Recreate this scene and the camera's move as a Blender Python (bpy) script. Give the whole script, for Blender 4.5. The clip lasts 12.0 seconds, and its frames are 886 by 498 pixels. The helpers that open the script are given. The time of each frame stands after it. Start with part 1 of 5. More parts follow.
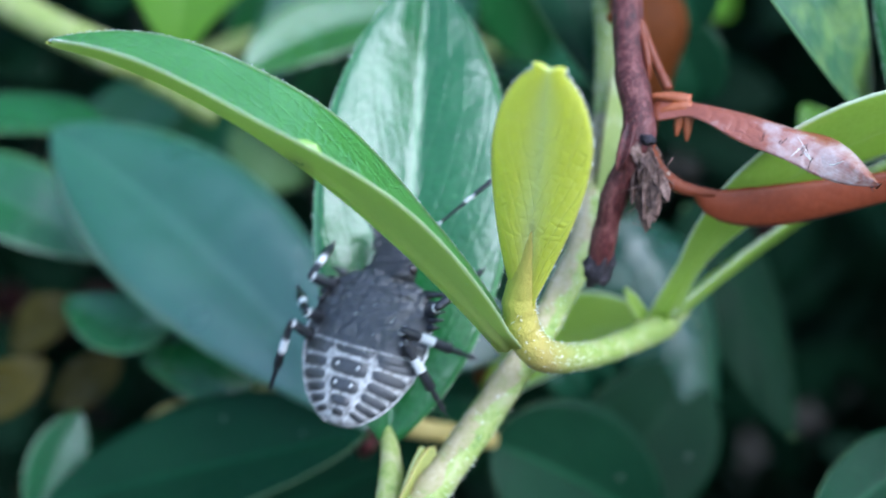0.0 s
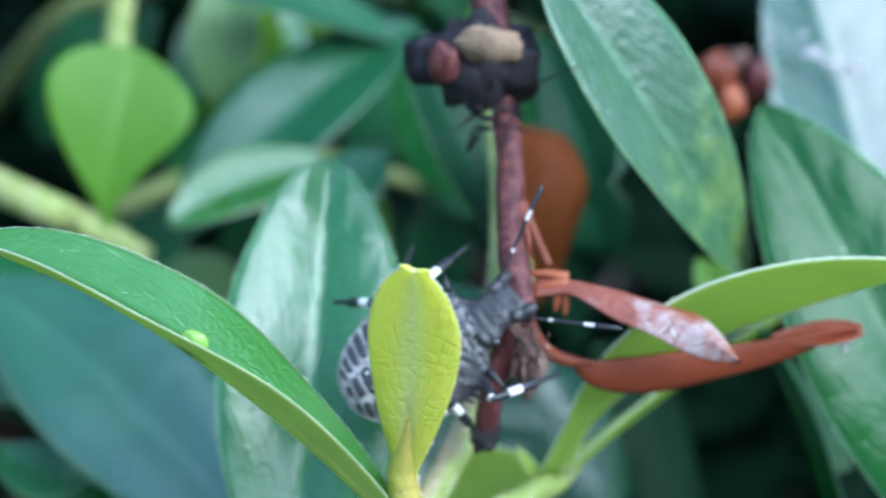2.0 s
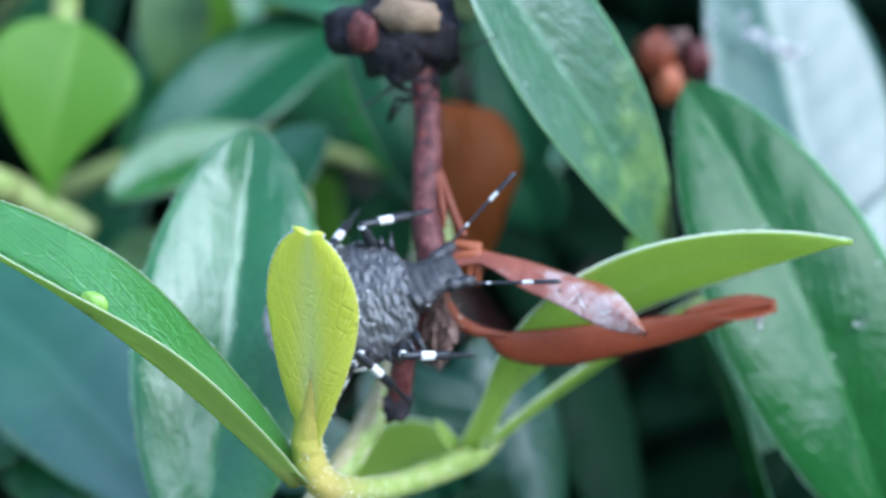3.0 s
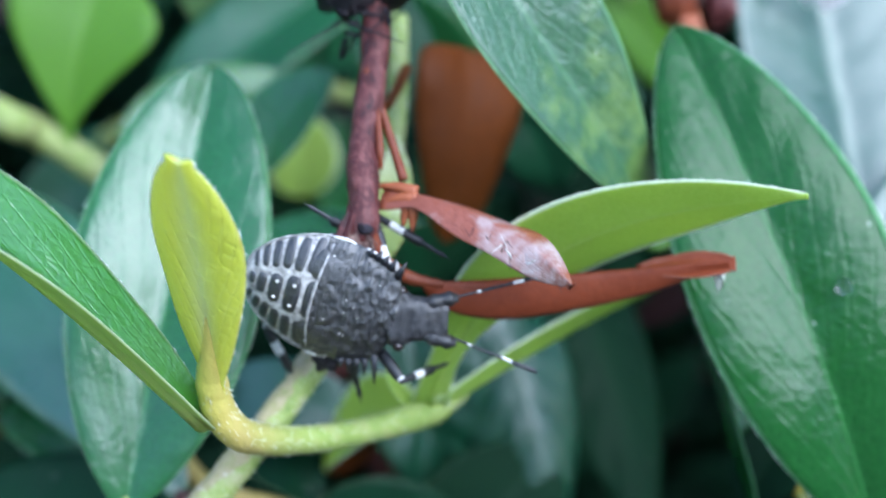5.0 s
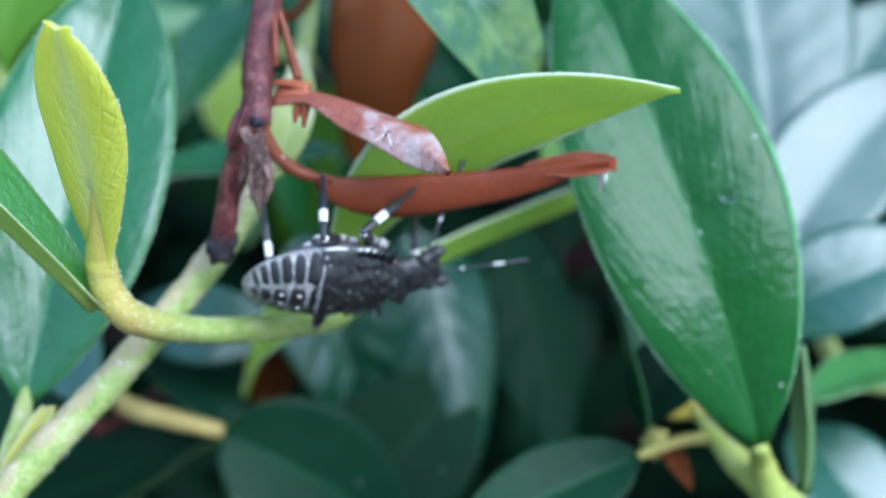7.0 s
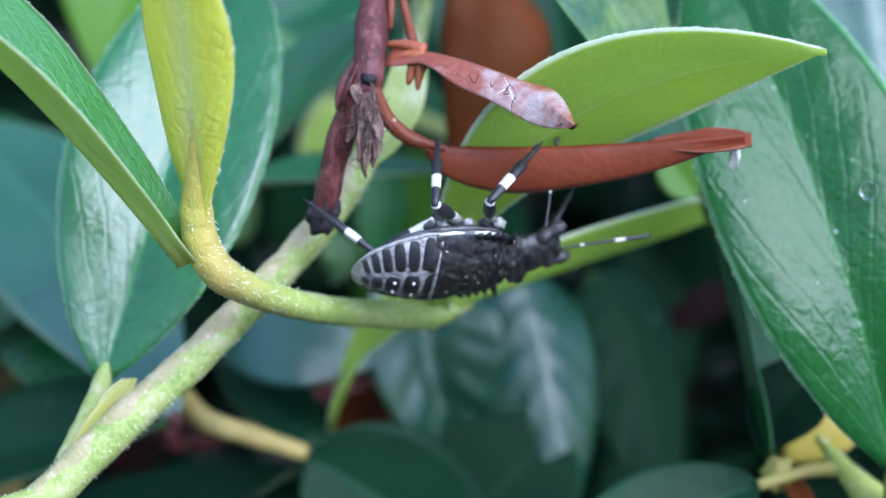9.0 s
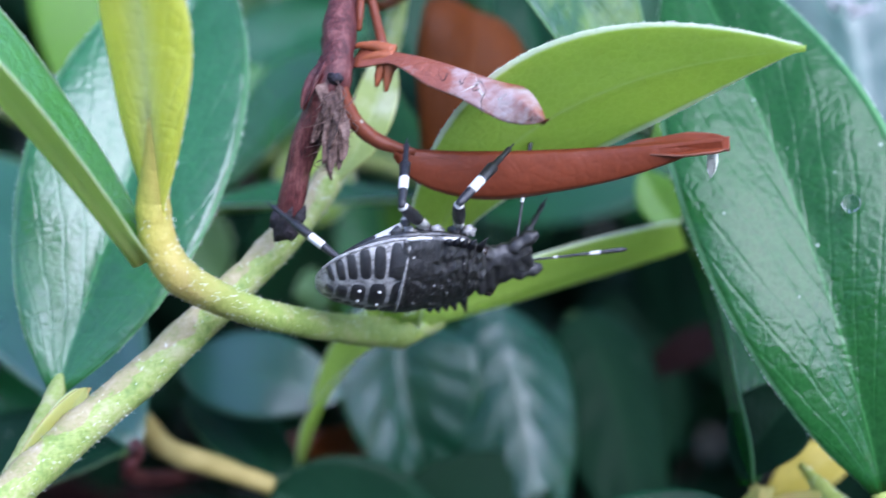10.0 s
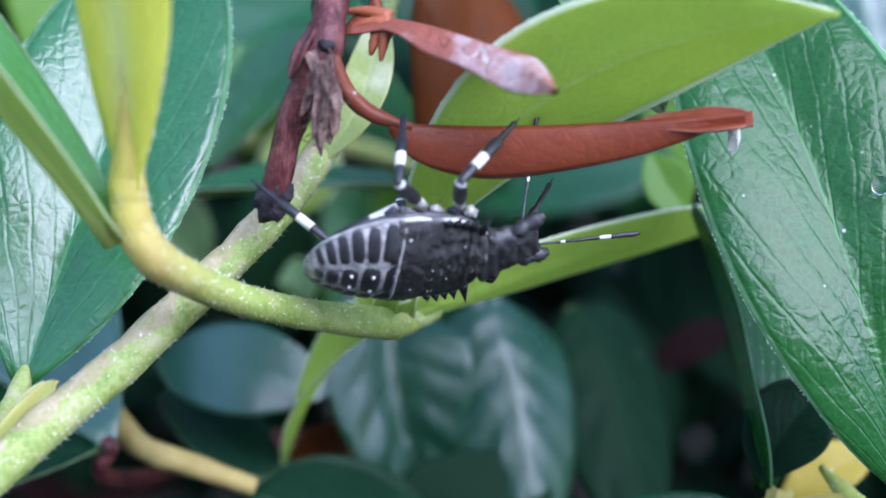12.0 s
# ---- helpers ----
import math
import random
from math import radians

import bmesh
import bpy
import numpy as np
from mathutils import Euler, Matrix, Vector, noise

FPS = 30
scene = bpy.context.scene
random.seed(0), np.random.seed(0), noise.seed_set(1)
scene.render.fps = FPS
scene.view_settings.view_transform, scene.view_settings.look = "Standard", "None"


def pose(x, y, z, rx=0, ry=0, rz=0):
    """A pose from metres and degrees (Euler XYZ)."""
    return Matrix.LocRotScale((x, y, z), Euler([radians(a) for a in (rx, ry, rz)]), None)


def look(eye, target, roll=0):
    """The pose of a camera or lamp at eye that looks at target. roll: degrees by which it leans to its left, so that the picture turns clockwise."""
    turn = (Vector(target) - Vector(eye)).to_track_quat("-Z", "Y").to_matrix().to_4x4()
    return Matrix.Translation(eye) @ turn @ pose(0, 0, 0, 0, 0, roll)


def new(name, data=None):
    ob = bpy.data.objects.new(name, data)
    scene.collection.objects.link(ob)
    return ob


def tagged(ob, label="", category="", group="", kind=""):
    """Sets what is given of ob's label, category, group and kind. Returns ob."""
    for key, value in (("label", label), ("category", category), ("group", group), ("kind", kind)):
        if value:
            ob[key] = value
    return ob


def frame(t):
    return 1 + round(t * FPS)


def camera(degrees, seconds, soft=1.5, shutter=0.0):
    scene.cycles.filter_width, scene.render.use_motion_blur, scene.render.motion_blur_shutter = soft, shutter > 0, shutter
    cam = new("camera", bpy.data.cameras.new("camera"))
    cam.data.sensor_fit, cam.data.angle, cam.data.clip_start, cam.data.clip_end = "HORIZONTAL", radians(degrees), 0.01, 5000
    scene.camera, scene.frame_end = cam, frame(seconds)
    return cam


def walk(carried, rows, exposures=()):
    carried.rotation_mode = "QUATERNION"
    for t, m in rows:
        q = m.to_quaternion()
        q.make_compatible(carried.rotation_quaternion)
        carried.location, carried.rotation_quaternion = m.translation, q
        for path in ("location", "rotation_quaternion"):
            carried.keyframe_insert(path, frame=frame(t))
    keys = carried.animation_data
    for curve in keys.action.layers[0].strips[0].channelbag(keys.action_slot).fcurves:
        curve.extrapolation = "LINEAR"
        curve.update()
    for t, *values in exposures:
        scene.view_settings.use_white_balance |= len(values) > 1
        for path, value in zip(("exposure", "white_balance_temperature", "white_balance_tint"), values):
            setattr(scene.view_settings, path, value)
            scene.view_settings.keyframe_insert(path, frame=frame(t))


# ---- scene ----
MM = 0.001                      # the plan below is in millimetres
BASE = Vector((0.0, 0.0, 0.55))  # the plan's origin over the ground

# ---- camera ----
cam = camera(32.0, 12.0, soft=1.5, shutter=0.5)
cam.data.dof.use_dof = True
cam.data.dof.focus_distance = 0.079
cam.data.dof.aperture_fstop = 29.0
walk(cam, [
    (0, pose(-0.02877, 0.00027, 0.57367, 58.77, -0.16, -7.99)),
    (0.5, pose(-0.02950, -0.00115, 0.57375, 58.57, 0.10, -7.45)),
    (1, pose(-0.02741, -0.00317, 0.57667, 60.13, -0.20, -8.11)),
    (1.5, pose(-0.02725, -0.00261, 0.57932, 61.66, -0.30, -7.99)),
    (2, pose(-0.02413, -0.00232, 0.58075, 61.87, -0.30, -8.90)),
    (2.5, pose(-0.02225, -0.00355, 0.57916, 61.47, -0.66, -9.44)),
    (2.7, pose(-0.02143, -0.00394, 0.57961, 61.79, -0.79, -9.23)),
    (4.3, pose(-0.00719, -0.00323, 0.57744, 61.38, 0.17, -3.55)),
    (4.5, pose(-0.00695, -0.00186, 0.57771, 61.93, 0.45, -2.98)),
    (5, pose(-0.00467, -0.00185, 0.57577, 60.73, 0.53, -1.62)),
    (5.5, pose(-0.00100, -0.00395, 0.57316, 60.34, 0.12, -1.52)),
    (6, pose(0.00071, -0.00578, 0.57182, 60.05, -0.56, -1.83)),
    (6.5, pose(0.00152, -0.00824, 0.57039, 60.41, -0.48, -1.28)),
    (7, pose(0.00151, -0.00791, 0.57050, 61.70, -0.41, -1.15)),
    (7.5, pose(0.00162, -0.01152, 0.56794, 62.38, -0.56, 0.16)),
    (7.7, pose(-0.00049, -0.01077, 0.56578, 64.29, -0.58, 0.74)),
    (9.3, pose(-0.00044, -0.00666, 0.55671, 68.83, -1.63, 2.53)),
    (9.5, pose(-0.00073, -0.00682, 0.55545, 69.97, -1.72, 2.52)),
    (10, pose(0.00102, -0.00564, 0.55281, 71.23, -2.05, 2.36)),
    (10.5, pose(0.00319, -0.00246, 0.55393, 71.88, -2.16, 2.16)),
    (11, pose(0.00225, -0.00075, 0.55372, 71.42, -2.22, 1.90)),
    (11.5, pose(0.00043, -0.00133, 0.55006, 70.71, -2.50, 2.04)),
    (12, pose(-0.00000, -0.00000, 0.55000, 71.22, -2.56, 1.78)),
], [(0, 1.2, 6000, 10), (1.5, 1.24, 5900, 6), (4.5, 1.17, 6050, 10), (7.5, 1.17, 5900, 8), (9.5, 1.25, 5950, 19), (12, 1.27, 6000, 23)])

# ---- light: bright overcast sky ----
world = bpy.data.worlds.new("sky")
scene.world = world
world.use_nodes = True
wn, wl = world.node_tree.nodes, world.node_tree.links
sky = wn.new("ShaderNodeTexSky")
sky.sky_type = "NISHITA"
sky.sun_disc = False
sky.sun_elevation = radians(48)
sky.sun_rotation = radians(137)
sky.air_density = 1.0
sky.dust_density = 0.6
wn["Background"].inputs["Strength"].default_value = 0.28
wl.new(sky.outputs["Color"], wn["Background"].inputs["Color"])
sun_data = bpy.data.lights.new("sun", "SUN")
sun_data.energy, sun_data.angle, sun_data.color = 2.4, radians(54), (0.86, 0.94, 1.06)
sun = new("sun", sun_data)
sun.matrix_world = look((1.7, -1.8, 3.3), (0, 0, 0.5))


# ---- materials ----
def material(name):
    m = bpy.data.materials.new(name)
    m.use_nodes = True
    return m, m.node_tree.nodes, m.node_tree.links, m.node_tree.nodes["Principled BSDF"]


def math_node(n, l, op, a, b=None, c=None):
    k = n.new("ShaderNodeMath")
    k.operation = op
    for i, v in enumerate((a, b, c)):
        if v is None:
            continue
        if isinstance(v, (int, float)):
            k.inputs[i].default_value = v
        else:
            l.new(v, k.inputs[i])
    return k.outputs[0]


def ramp(n, l, fac, stops):
    r = n.new("ShaderNodeValToRGB")
    while len(r.color_ramp.elements) < len(stops):
        r.color_ramp.elements.new(0.5)
    for e, (p, c) in zip(r.color_ramp.elements, stops):
        e.position, e.color = p, (*c, 1)
    l.new(fac, r.inputs[0])
    return r.outputs[0]


def noise_node(n, l, scale, detail=3.0, rough=0.55, vec=None):
    k = n.new("ShaderNodeTexNoise")
    k.inputs["Scale"].default_value, k.inputs["Detail"].default_value, k.inputs["Roughness"].default_value = scale, detail, rough
    l.new(vec or n.new("ShaderNodeTexCoord").outputs["Object"], k.inputs["Vector"])
    return k.outputs["Fac"]


def mix_color(n, l, fac, a, b, blend="MIX"):
    k = n.new("ShaderNodeMix")
    k.data_type, k.blend_type = "RGBA", blend
    for s, v in ((k.inputs[0], fac), (k.inputs[6], a), (k.inputs[7], b)):
        if isinstance(v, (int, float)):
            s.default_value = v
        elif isinstance(v, tuple):
            s.default_value = (*v, 1)
        else:
            l.new(v, s)
    return k.outputs[2]


def leaf_material(name, dark, light, vein, rough=0.36, spec=0.6, lucid=0.15, lateral=8.0, relief=1.0, patch=None, quilt=0.5, glow=None, lines=0.12, midrib=24.0, pucker=0.08, rim=None, wax=0.0, billow=0.0, brim_at=0.945, net=0.12):
    """A leaf's skin: two tones, pale midrib and side veins, fine cells, some gloss and some light let through."""
    m, n, l, p = material(name)
    uv = n.new("ShaderNodeUVMap")
    uv.uv_map = "leaf"
    sep = n.new("ShaderNodeSeparateXYZ")
    l.new(uv.outputs[0], sep.inputs[0])
    u, v = sep.outputs[0], sep.outputs[1]
    av = math_node(n, l, "ABSOLUTE", v)
    rnd = n.new("ShaderNodeObjectInfo").outputs["Random"]
    big = noise_node(n, l, 160.0, 2.0)
    fine = noise_node(n, l, 1900.0, 4.0)
    wob = math_node(n, l, "MULTIPLY_ADD", big, 0.9, 0.0)
    w = math_node(n, l, "ADD", math_node(n, l, "MULTIPLY_ADD", u, lateral, wob), math_node(n, l, "MULTIPLY", math_node(n, l, "POWER", av, 0.85), -4.2))
    saw = math_node(n, l, "ABSOLUTE", math_node(n, l, "SUBTRACT", math_node(n, l, "FRACT", w), 0.5))
    side = math_node(n, l, "SMOOTH_MIN", math_node(n, l, "MULTIPLY", saw, 9.0), 1.0, 0.3)      # 0 on a side vein
    mid = math_node(n, l, "MINIMUM", math_node(n, l, "MULTIPLY", av, midrib), 1.0)               # 0 on the midrib
    tone = ramp(n, l, math_node(n, l, "MULTIPLY_ADD", rnd, 0.25, math_node(n, l, "MULTIPLY", math_node(n, l, "ADD", big, fine), 0.42)), ((0.2, dark), (0.75, light)))
    veins = math_node(n, l, "MAXIMUM", math_node(n, l, "MULTIPLY", math_node(n, l, "SUBTRACT", 1.0, side), lines), math_node(n, l, "SUBTRACT", 1.0, mid))
    col = mix_color(n, l, math_node(n, l, "MULTIPLY", veins, 0.75), tone, vein)
    if patch:
        spots = ramp(n, l, math_node(n, l, "ADD", noise_node(n, l, 380.0, 7.0, 0.66), math_node(n, l, "MULTIPLY_ADD", u, 0.4, -0.27)), ((0.47, (0, 0, 0)), (0.64, (1, 1, 1))))
        col = mix_color(n, l, spots, col, patch)
    brim = ramp(n, l, av, ((brim_at, (0, 0, 0)), (0.5 + 0.5 * brim_at, (0.85, 0.85, 0.85))))
    if rim:
        col = mix_color(n, l, brim, col, rim)
    mesh = n.new("ShaderNodeTexVoronoi")
    mesh.feature = "DISTANCE_TO_EDGE"
    mesh.inputs["Scale"].default_value = 2000.0
    l.new(n.new("ShaderNodeTexCoord").outputs["Object"], mesh.inputs["Vector"])
    col = mix_color(n, l, ramp(n, l, mesh.outputs["Distance"], ((0.0, (net, net, net)), (0.14, (0, 0, 0)))), col, vein)
    dust = n.new("ShaderNodeTexVoronoi")
    dust.inputs["Scale"].default_value = 420.0
    l.new(n.new("ShaderNodeTexCoord").outputs["Object"], dust.inputs["Vector"])
    col = mix_color(n, l, ramp(n, l, dust.outputs["Distance"], ((0.03, (0.5, 0.5, 0.5)), (0.055, (0, 0, 0)))), col, (0.6, 0.66, 0.56))
    l.new(col, p.inputs["Base Color"])
    p.inputs["Specular IOR Level"].default_value = spec
    p.inputs["Coat Weight"].default_value, p.inputs["Coat Roughness"].default_value = wax, 0.3
    l.new(math_node(n, l, "MULTIPLY_ADD", big, 0.22, rough - 0.1), p.inputs["Roughness"])
    cells = n.new("ShaderNodeTexVoronoi")
    cells.feature = "DISTANCE_TO_EDGE"
    cells.inputs["Scale"].default_value = 1250.0
    bend = n.new("ShaderNodeVectorMath")
    bend.operation = "MULTIPLY_ADD"
    wild = n.new("ShaderNodeTexNoise")
    wild.inputs["Scale"].default_value = 420.0
    at = n.new("ShaderNodeTexCoord").outputs["Object"]
    l.new(at, wild.inputs["Vector"])
    l.new(wild.outputs["Color"], bend.inputs[0])
    bend.inputs[1].default_value = (0.0016, 0.0016, 0.0016)
    l.new(at, bend.inputs[2])
    l.new(bend.outputs[0], cells.inputs["Vector"])
    pillow = math_node(n, l, "SMOOTH_MIN", math_node(n, l, "MULTIPLY", cells.outputs["Distance"], 4.5), 1.0, 0.5)
    uneven = noise_node(n, l, 260.0, 2.0)
    h = math_node(n, l, "ADD", math_node(n, l, "MULTIPLY", side, quilt), math_node(n, l, "MULTIPLY_ADD", math_node(n, l, "MULTIPLY", pillow, uneven), 2 * pucker, math_node(n, l, "MULTIPLY_ADD", fine, 0.2, uneven)))
    if billow:
        wave = math_node(n, l, "MULTIPLY", math_node(n, l, "COSINE", math_node(n, l, "MULTIPLY", w, 6.2832)), math_node(n, l, "MULTIPLY", math_node(n, l, "POWER", uneven, 2.0), -1.6 * billow))
        h = math_node(n, l, "ADD", h, math_node(n, l, "MULTIPLY", wave, math_node(n, l, "MINIMUM", math_node(n, l, "MULTIPLY", av, 4.0), 1.0)))
    bump = n.new("ShaderNodeBump")
    bump.inputs["Strength"].default_value = 0.55 * relief
    bump.inputs["Distance"].default_value = 0.00035
    l.new(h, bump.inputs["Height"])
    l.new(bump.outputs[0], p.inputs["Normal"])
    thin = n.new("ShaderNodeBsdfTranslucent")
    if glow:
        shine = mix_color(n, l, math_node(n, l, "MULTIPLY_ADD", veins, -0.3, 0.8), col, glow)
        l.new(mix_color(n, l, brim, shine, rim) if rim else shine, thin.inputs["Color"])
    else:
        l.new(mix_color(n, l, 0.5, col, (0.75, 1.0, 0.15), "MULTIPLY"), thin.inputs["Color"])
    l.new(bump.outputs[0], thin.inputs["Normal"])
    both = n.new("ShaderNodeMixShader")
    both.inputs[0].default_value = lucid
    l.new(p.outputs[0], both.inputs[1])
    l.new(thin.outputs[0], both.inputs[2])
    l.new(both.outputs[0], n["Material Output"].inputs["Surface"])
    return m


def skin(name, stops, rough=0.6, scale=300.0, bump_size=0.0002, bump=0.5, spec=0.4, streak=None, coat=0.0, shift=None):
    """A surface with two scales of mottling and fine relief; streak: stretch along the object's z."""
    m, n, l, p = material(name)
    vec = n.new("ShaderNodeTexCoord").outputs["Object"]
    if streak:
        mp = n.new("ShaderNodeMapping")
        mp.inputs["Scale"].default_value = streak
        l.new(vec, mp.inputs["Vector"])
        vec = mp.outputs[0]
    a, b = noise_node(n, l, scale * 3, 5.0, 0.65, vec), noise_node(n, l, scale * 14, 3.0, 0.6, vec)
    f = math_node(n, l, "MULTIPLY_ADD", a, 0.65, math_node(n, l, "MULTIPLY", b, 0.35))
    col = ramp(n, l, f, stops)
    if shift:                                   # a second tone that gives way to the first along the object's x
        sep = n.new("ShaderNodeSeparateXYZ")
        l.new(n.new("ShaderNodeTexCoord").outputs["Object"], sep.inputs[0])
        x0, x1 = shift[0][0], shift[-1][0]
        along = math_node(n, l, "DIVIDE", math_node(n, l, "SUBTRACT", sep.outputs[0], x0), x1 - x0)
        tone = ramp(n, l, along, [((x - x0) / (x1 - x0), c) for x, c in shift])
        k = n.new("ShaderNodeClamp")
        l.new(math_node(n, l, "SUBTRACT", math_node(n, l, "MULTIPLY_ADD", a, 0.5, 0.8), along), k.inputs[0])
        col = mix_color(n, l, k.outputs[0], col, tone)
    l.new(col, p.inputs["Base Color"])
    l.new(math_node(n, l, "MULTIPLY_ADD", b, 0.3, rough - 0.15), p.inputs["Roughness"])
    p.inputs["Specular IOR Level"].default_value = spec
    p.inputs["Coat Weight"].default_value, p.inputs["Coat Roughness"].default_value, p.inputs["Coat IOR"].default_value = coat, 0.42, 1.8
    k = n.new("ShaderNodeBump")
    k.inputs["Strength"].default_value, k.inputs["Distance"].default_value = bump, bump_size
    l.new(f, k.inputs["Height"])
    l.new(k.outputs[0], p.inputs["Normal"])
    return m


TOP = leaf_material("leaf_green_top", (0.007, 0.062, 0.016), (0.015, 0.125, 0.027), (0.06, 0.22, 0.07), 0.25, 0.6, 0.05, lateral=6.0, relief=1.2, quilt=0.09, lines=0.025, midrib=36.0, pucker=0.065, rim=(0.12, 0.28, 0.12), wax=0.25, billow=0.04)
GLOSSY = leaf_material("leaf_glossy_top", (0.004, 0.04, 0.007), (0.01, 0.08, 0.012), (0.05, 0.19, 0.05), 0.2, 0.28, 0.05, lateral=6.5, relief=1.2, quilt=0.09, lines=0.035, midrib=40.0, pucker=0.055, rim=(0.14, 0.32, 0.14), billow=0.05)
UNDER = leaf_material("leaf_green_under", (0.08, 0.18, 0.06), (0.14, 0.27, 0.08), (0.24, 0.4, 0.14), 0.5, 0.5, 0.2, rim=(0.3, 0.42, 0.2))
DEEP = leaf_material("leaf_dark_top", (0.005, 0.046, 0.018), (0.014, 0.1, 0.034), (0.03, 0.13, 0.05), 0.33, 0.6, 0.03, quilt=0.1, lines=0.04)
# lower and inner leaves: dark green, deepened further to carry missing shade
MATT = leaf_material("leaf_smooth_shaded", (0.004, 0.022, 0.01), (0.007, 0.042, 0.017), (0.012, 0.09, 0.035), 0.4, 0.1, 0.05, quilt=0.03, lines=0.03)
TURNING = leaf_material("leaf_yellowed", (0.28, 0.22, 0.03), (0.45, 0.36, 0.05), (0.4, 0.34, 0.08), 0.5, 0.3, 0.15, lines=0.03)
BROAD = leaf_material("leaf_broad_blue_green", (0.009, 0.068, 0.032), (0.022, 0.12, 0.052), (0.04, 0.15, 0.07), 0.3, 1.0, 0.05, 6.5, 0.9, None, 0.15, lines=0.1, midrib=36.0, wax=0.5, billow=0.06, rim=(0.1, 0.24, 0.14))
DULL = leaf_material("leaf_dull_olive", (0.02, 0.019, 0.003), (0.075, 0.058, 0.007), (0.06, 0.05, 0.01), 0.5, 0.2, 0.15, lines=0.03)
# inner leaves: the shrub's shade is painted in as a near-black green
SHADE = leaf_material("leaf_inner_shaded", (0.002, 0.012, 0.006), (0.006, 0.028, 0.011), (0.01, 0.04, 0.016), 0.5, 0.06, 0.02, quilt=0.1, lines=0.04)
PALE = leaf_material("leaf_pale_under", (0.48, 0.54, 0.15), (0.6, 0.65, 0.22), (0.5, 0.62, 0.3), 0.5, 0.4, 0.6, 9.0, 0.5, None, 0.05, glow=(0.9, 0.9, 0.36), lines=0.04, rim=(0.7, 0.78, 0.5))
MOTTLED = leaf_material("leaf_pale_mottled", (0.26, 0.36, 0.1), (0.4, 0.48, 0.17), (0.5, 0.58, 0.3), 0.5, 0.4, 0.4, 7.0, 1.0, (0.6, 0.64, 0.42), 0.1, glow=(0.7, 0.82, 0.36), lines=0.05)
SHEEN = leaf_material("leaf_bluish_gloss", (0.005, 0.042, 0.026), (0.012, 0.08, 0.042), (0.02, 0.1, 0.05), 0.32, 0.75, 0.04, 6.0, 0.8, None, 0.12, lines=0.05, wax=0.4, billow=0.06)
PLEAT = leaf_material("leaf_pleated_top", (0.004, 0.036, 0.018), (0.009, 0.065, 0.028), (0.012, 0.06, 0.026), 0.3, 0.65, 0.04, 6.0, 1.0, None, 0.06, lines=0.05, billow=0.1)
LIME = leaf_material("leaf_lime", (0.26, 0.4, 0.06), (0.46, 0.62, 0.15), (0.6, 0.72, 0.3), 0.42, 0.5, 0.6, 9.0, 0.9, None, 0.03, glow=(0.8, 0.92, 0.26), lines=0.04, pucker=0.1, rim=(0.9, 0.95, 0.8), brim_at=0.9, net=0.22)
YELLOW = leaf_material("leaf_yellow_green", (0.64, 0.7, 0.08), (0.82, 0.86, 0.15), (0.7, 0.78, 0.46), 0.38, 0.7, 0.55, 7.0, 1.2, None, 0.12, glow=(0.98, 0.94, 0.2), lines=0.2, midrib=2.2, pucker=0.12, rim=(0.8, 0.76, 0.2))
MIDGREEN = leaf_material("leaf_mid_green", (0.06, 0.17, 0.01), (0.1, 0.25, 0.016), (0.2, 0.36, 0.06), 0.42, 0.35, 0.3, 8.0, 0.6, glow=(0.26, 0.6, 0.05))
YOUNG = leaf_material("leaf_fresh_top", (0.025, 0.12, 0.014), (0.05, 0.21, 0.028), (0.03, 0.12, 0.02), 0.24, 1.0, 0.28, 8.0, 1.4, None, 0.07, lines=0.02, midrib=30.0, pucker=0.09, wax=0.7, billow=0.05, rim=(0.36, 0.5, 0.24), glow=(0.4, 0.75, 0.15))
SPOTTED = leaf_material("leaf_green_speckled", (0.01, 0.06, 0.02), (0.024, 0.11, 0.03), (0.06, 0.18, 0.06), 0.36, 0.9, 0.08, 9.0, 1.2, (0.1, 0.18, 0.04), 0.1, lines=0.04, rim=(0.14, 0.3, 0.14))
RUSSET = leaf_material("dry_leaf_russet", (0.13, 0.024, 0.009), (0.27, 0.058, 0.022), (0.18, 0.045, 0.02), 0.42, 0.35, 0.15, 6.0, 0.9, None, 0.0, lines=0.0, rim=(0.3, 0.12, 0.08))
RUSSET_GREY = leaf_material("dry_leaf_weathered", (0.2, 0.045, 0.02), (0.37, 0.11, 0.06), (0.28, 0.08, 0.04), 0.3, 0.8, 0.1, 6.0, 1.3, (0.48, 0.38, 0.35), 0.05, lines=0.03)
TAN = leaf_material("dry_leaf_brown", (0.06, 0.016, 0.003), (0.2, 0.052, 0.008), (0.16, 0.05, 0.014), 0.5, 0.12, 0.3, 6.0, 1.2, None, 0.2, glow=(0.5, 0.17, 0.02))
# dead red leaf, its colour darkened to stand for the shade around it
GLOOM = leaf_material("dead_leaf_red_shaded", (0.01, 0.004, 0.004), (0.026, 0.009, 0.007), (0.03, 0.01, 0.006), 0.7, 0.1, 0.05, lines=0.0)
STEM = skin("stem_green", ((0.34, (0.15, 0.24, 0.05)), (0.48, (0.28, 0.35, 0.09)), (0.62, (0.41, 0.41, 0.2))), 0.55, 260.0, 0.0004, 0.8, 0.4)
STEM_BROWN = skin("stem_brown_side", ((0.36, (0.22, 0.25, 0.08)), (0.5, (0.34, 0.29, 0.15)), (0.64, (0.44, 0.37, 0.25))), 0.6, 260.0, 0.00025, 0.7, 0.35)
STEM_KNEE = skin("stem_knee_orange", ((0.34, (0.32, 0.33, 0.06)), (0.5, (0.42, 0.36, 0.09)), (0.66, (0.45, 0.31, 0.1))), 0.5, 240.0, 0.0002, 0.6, 0.4)
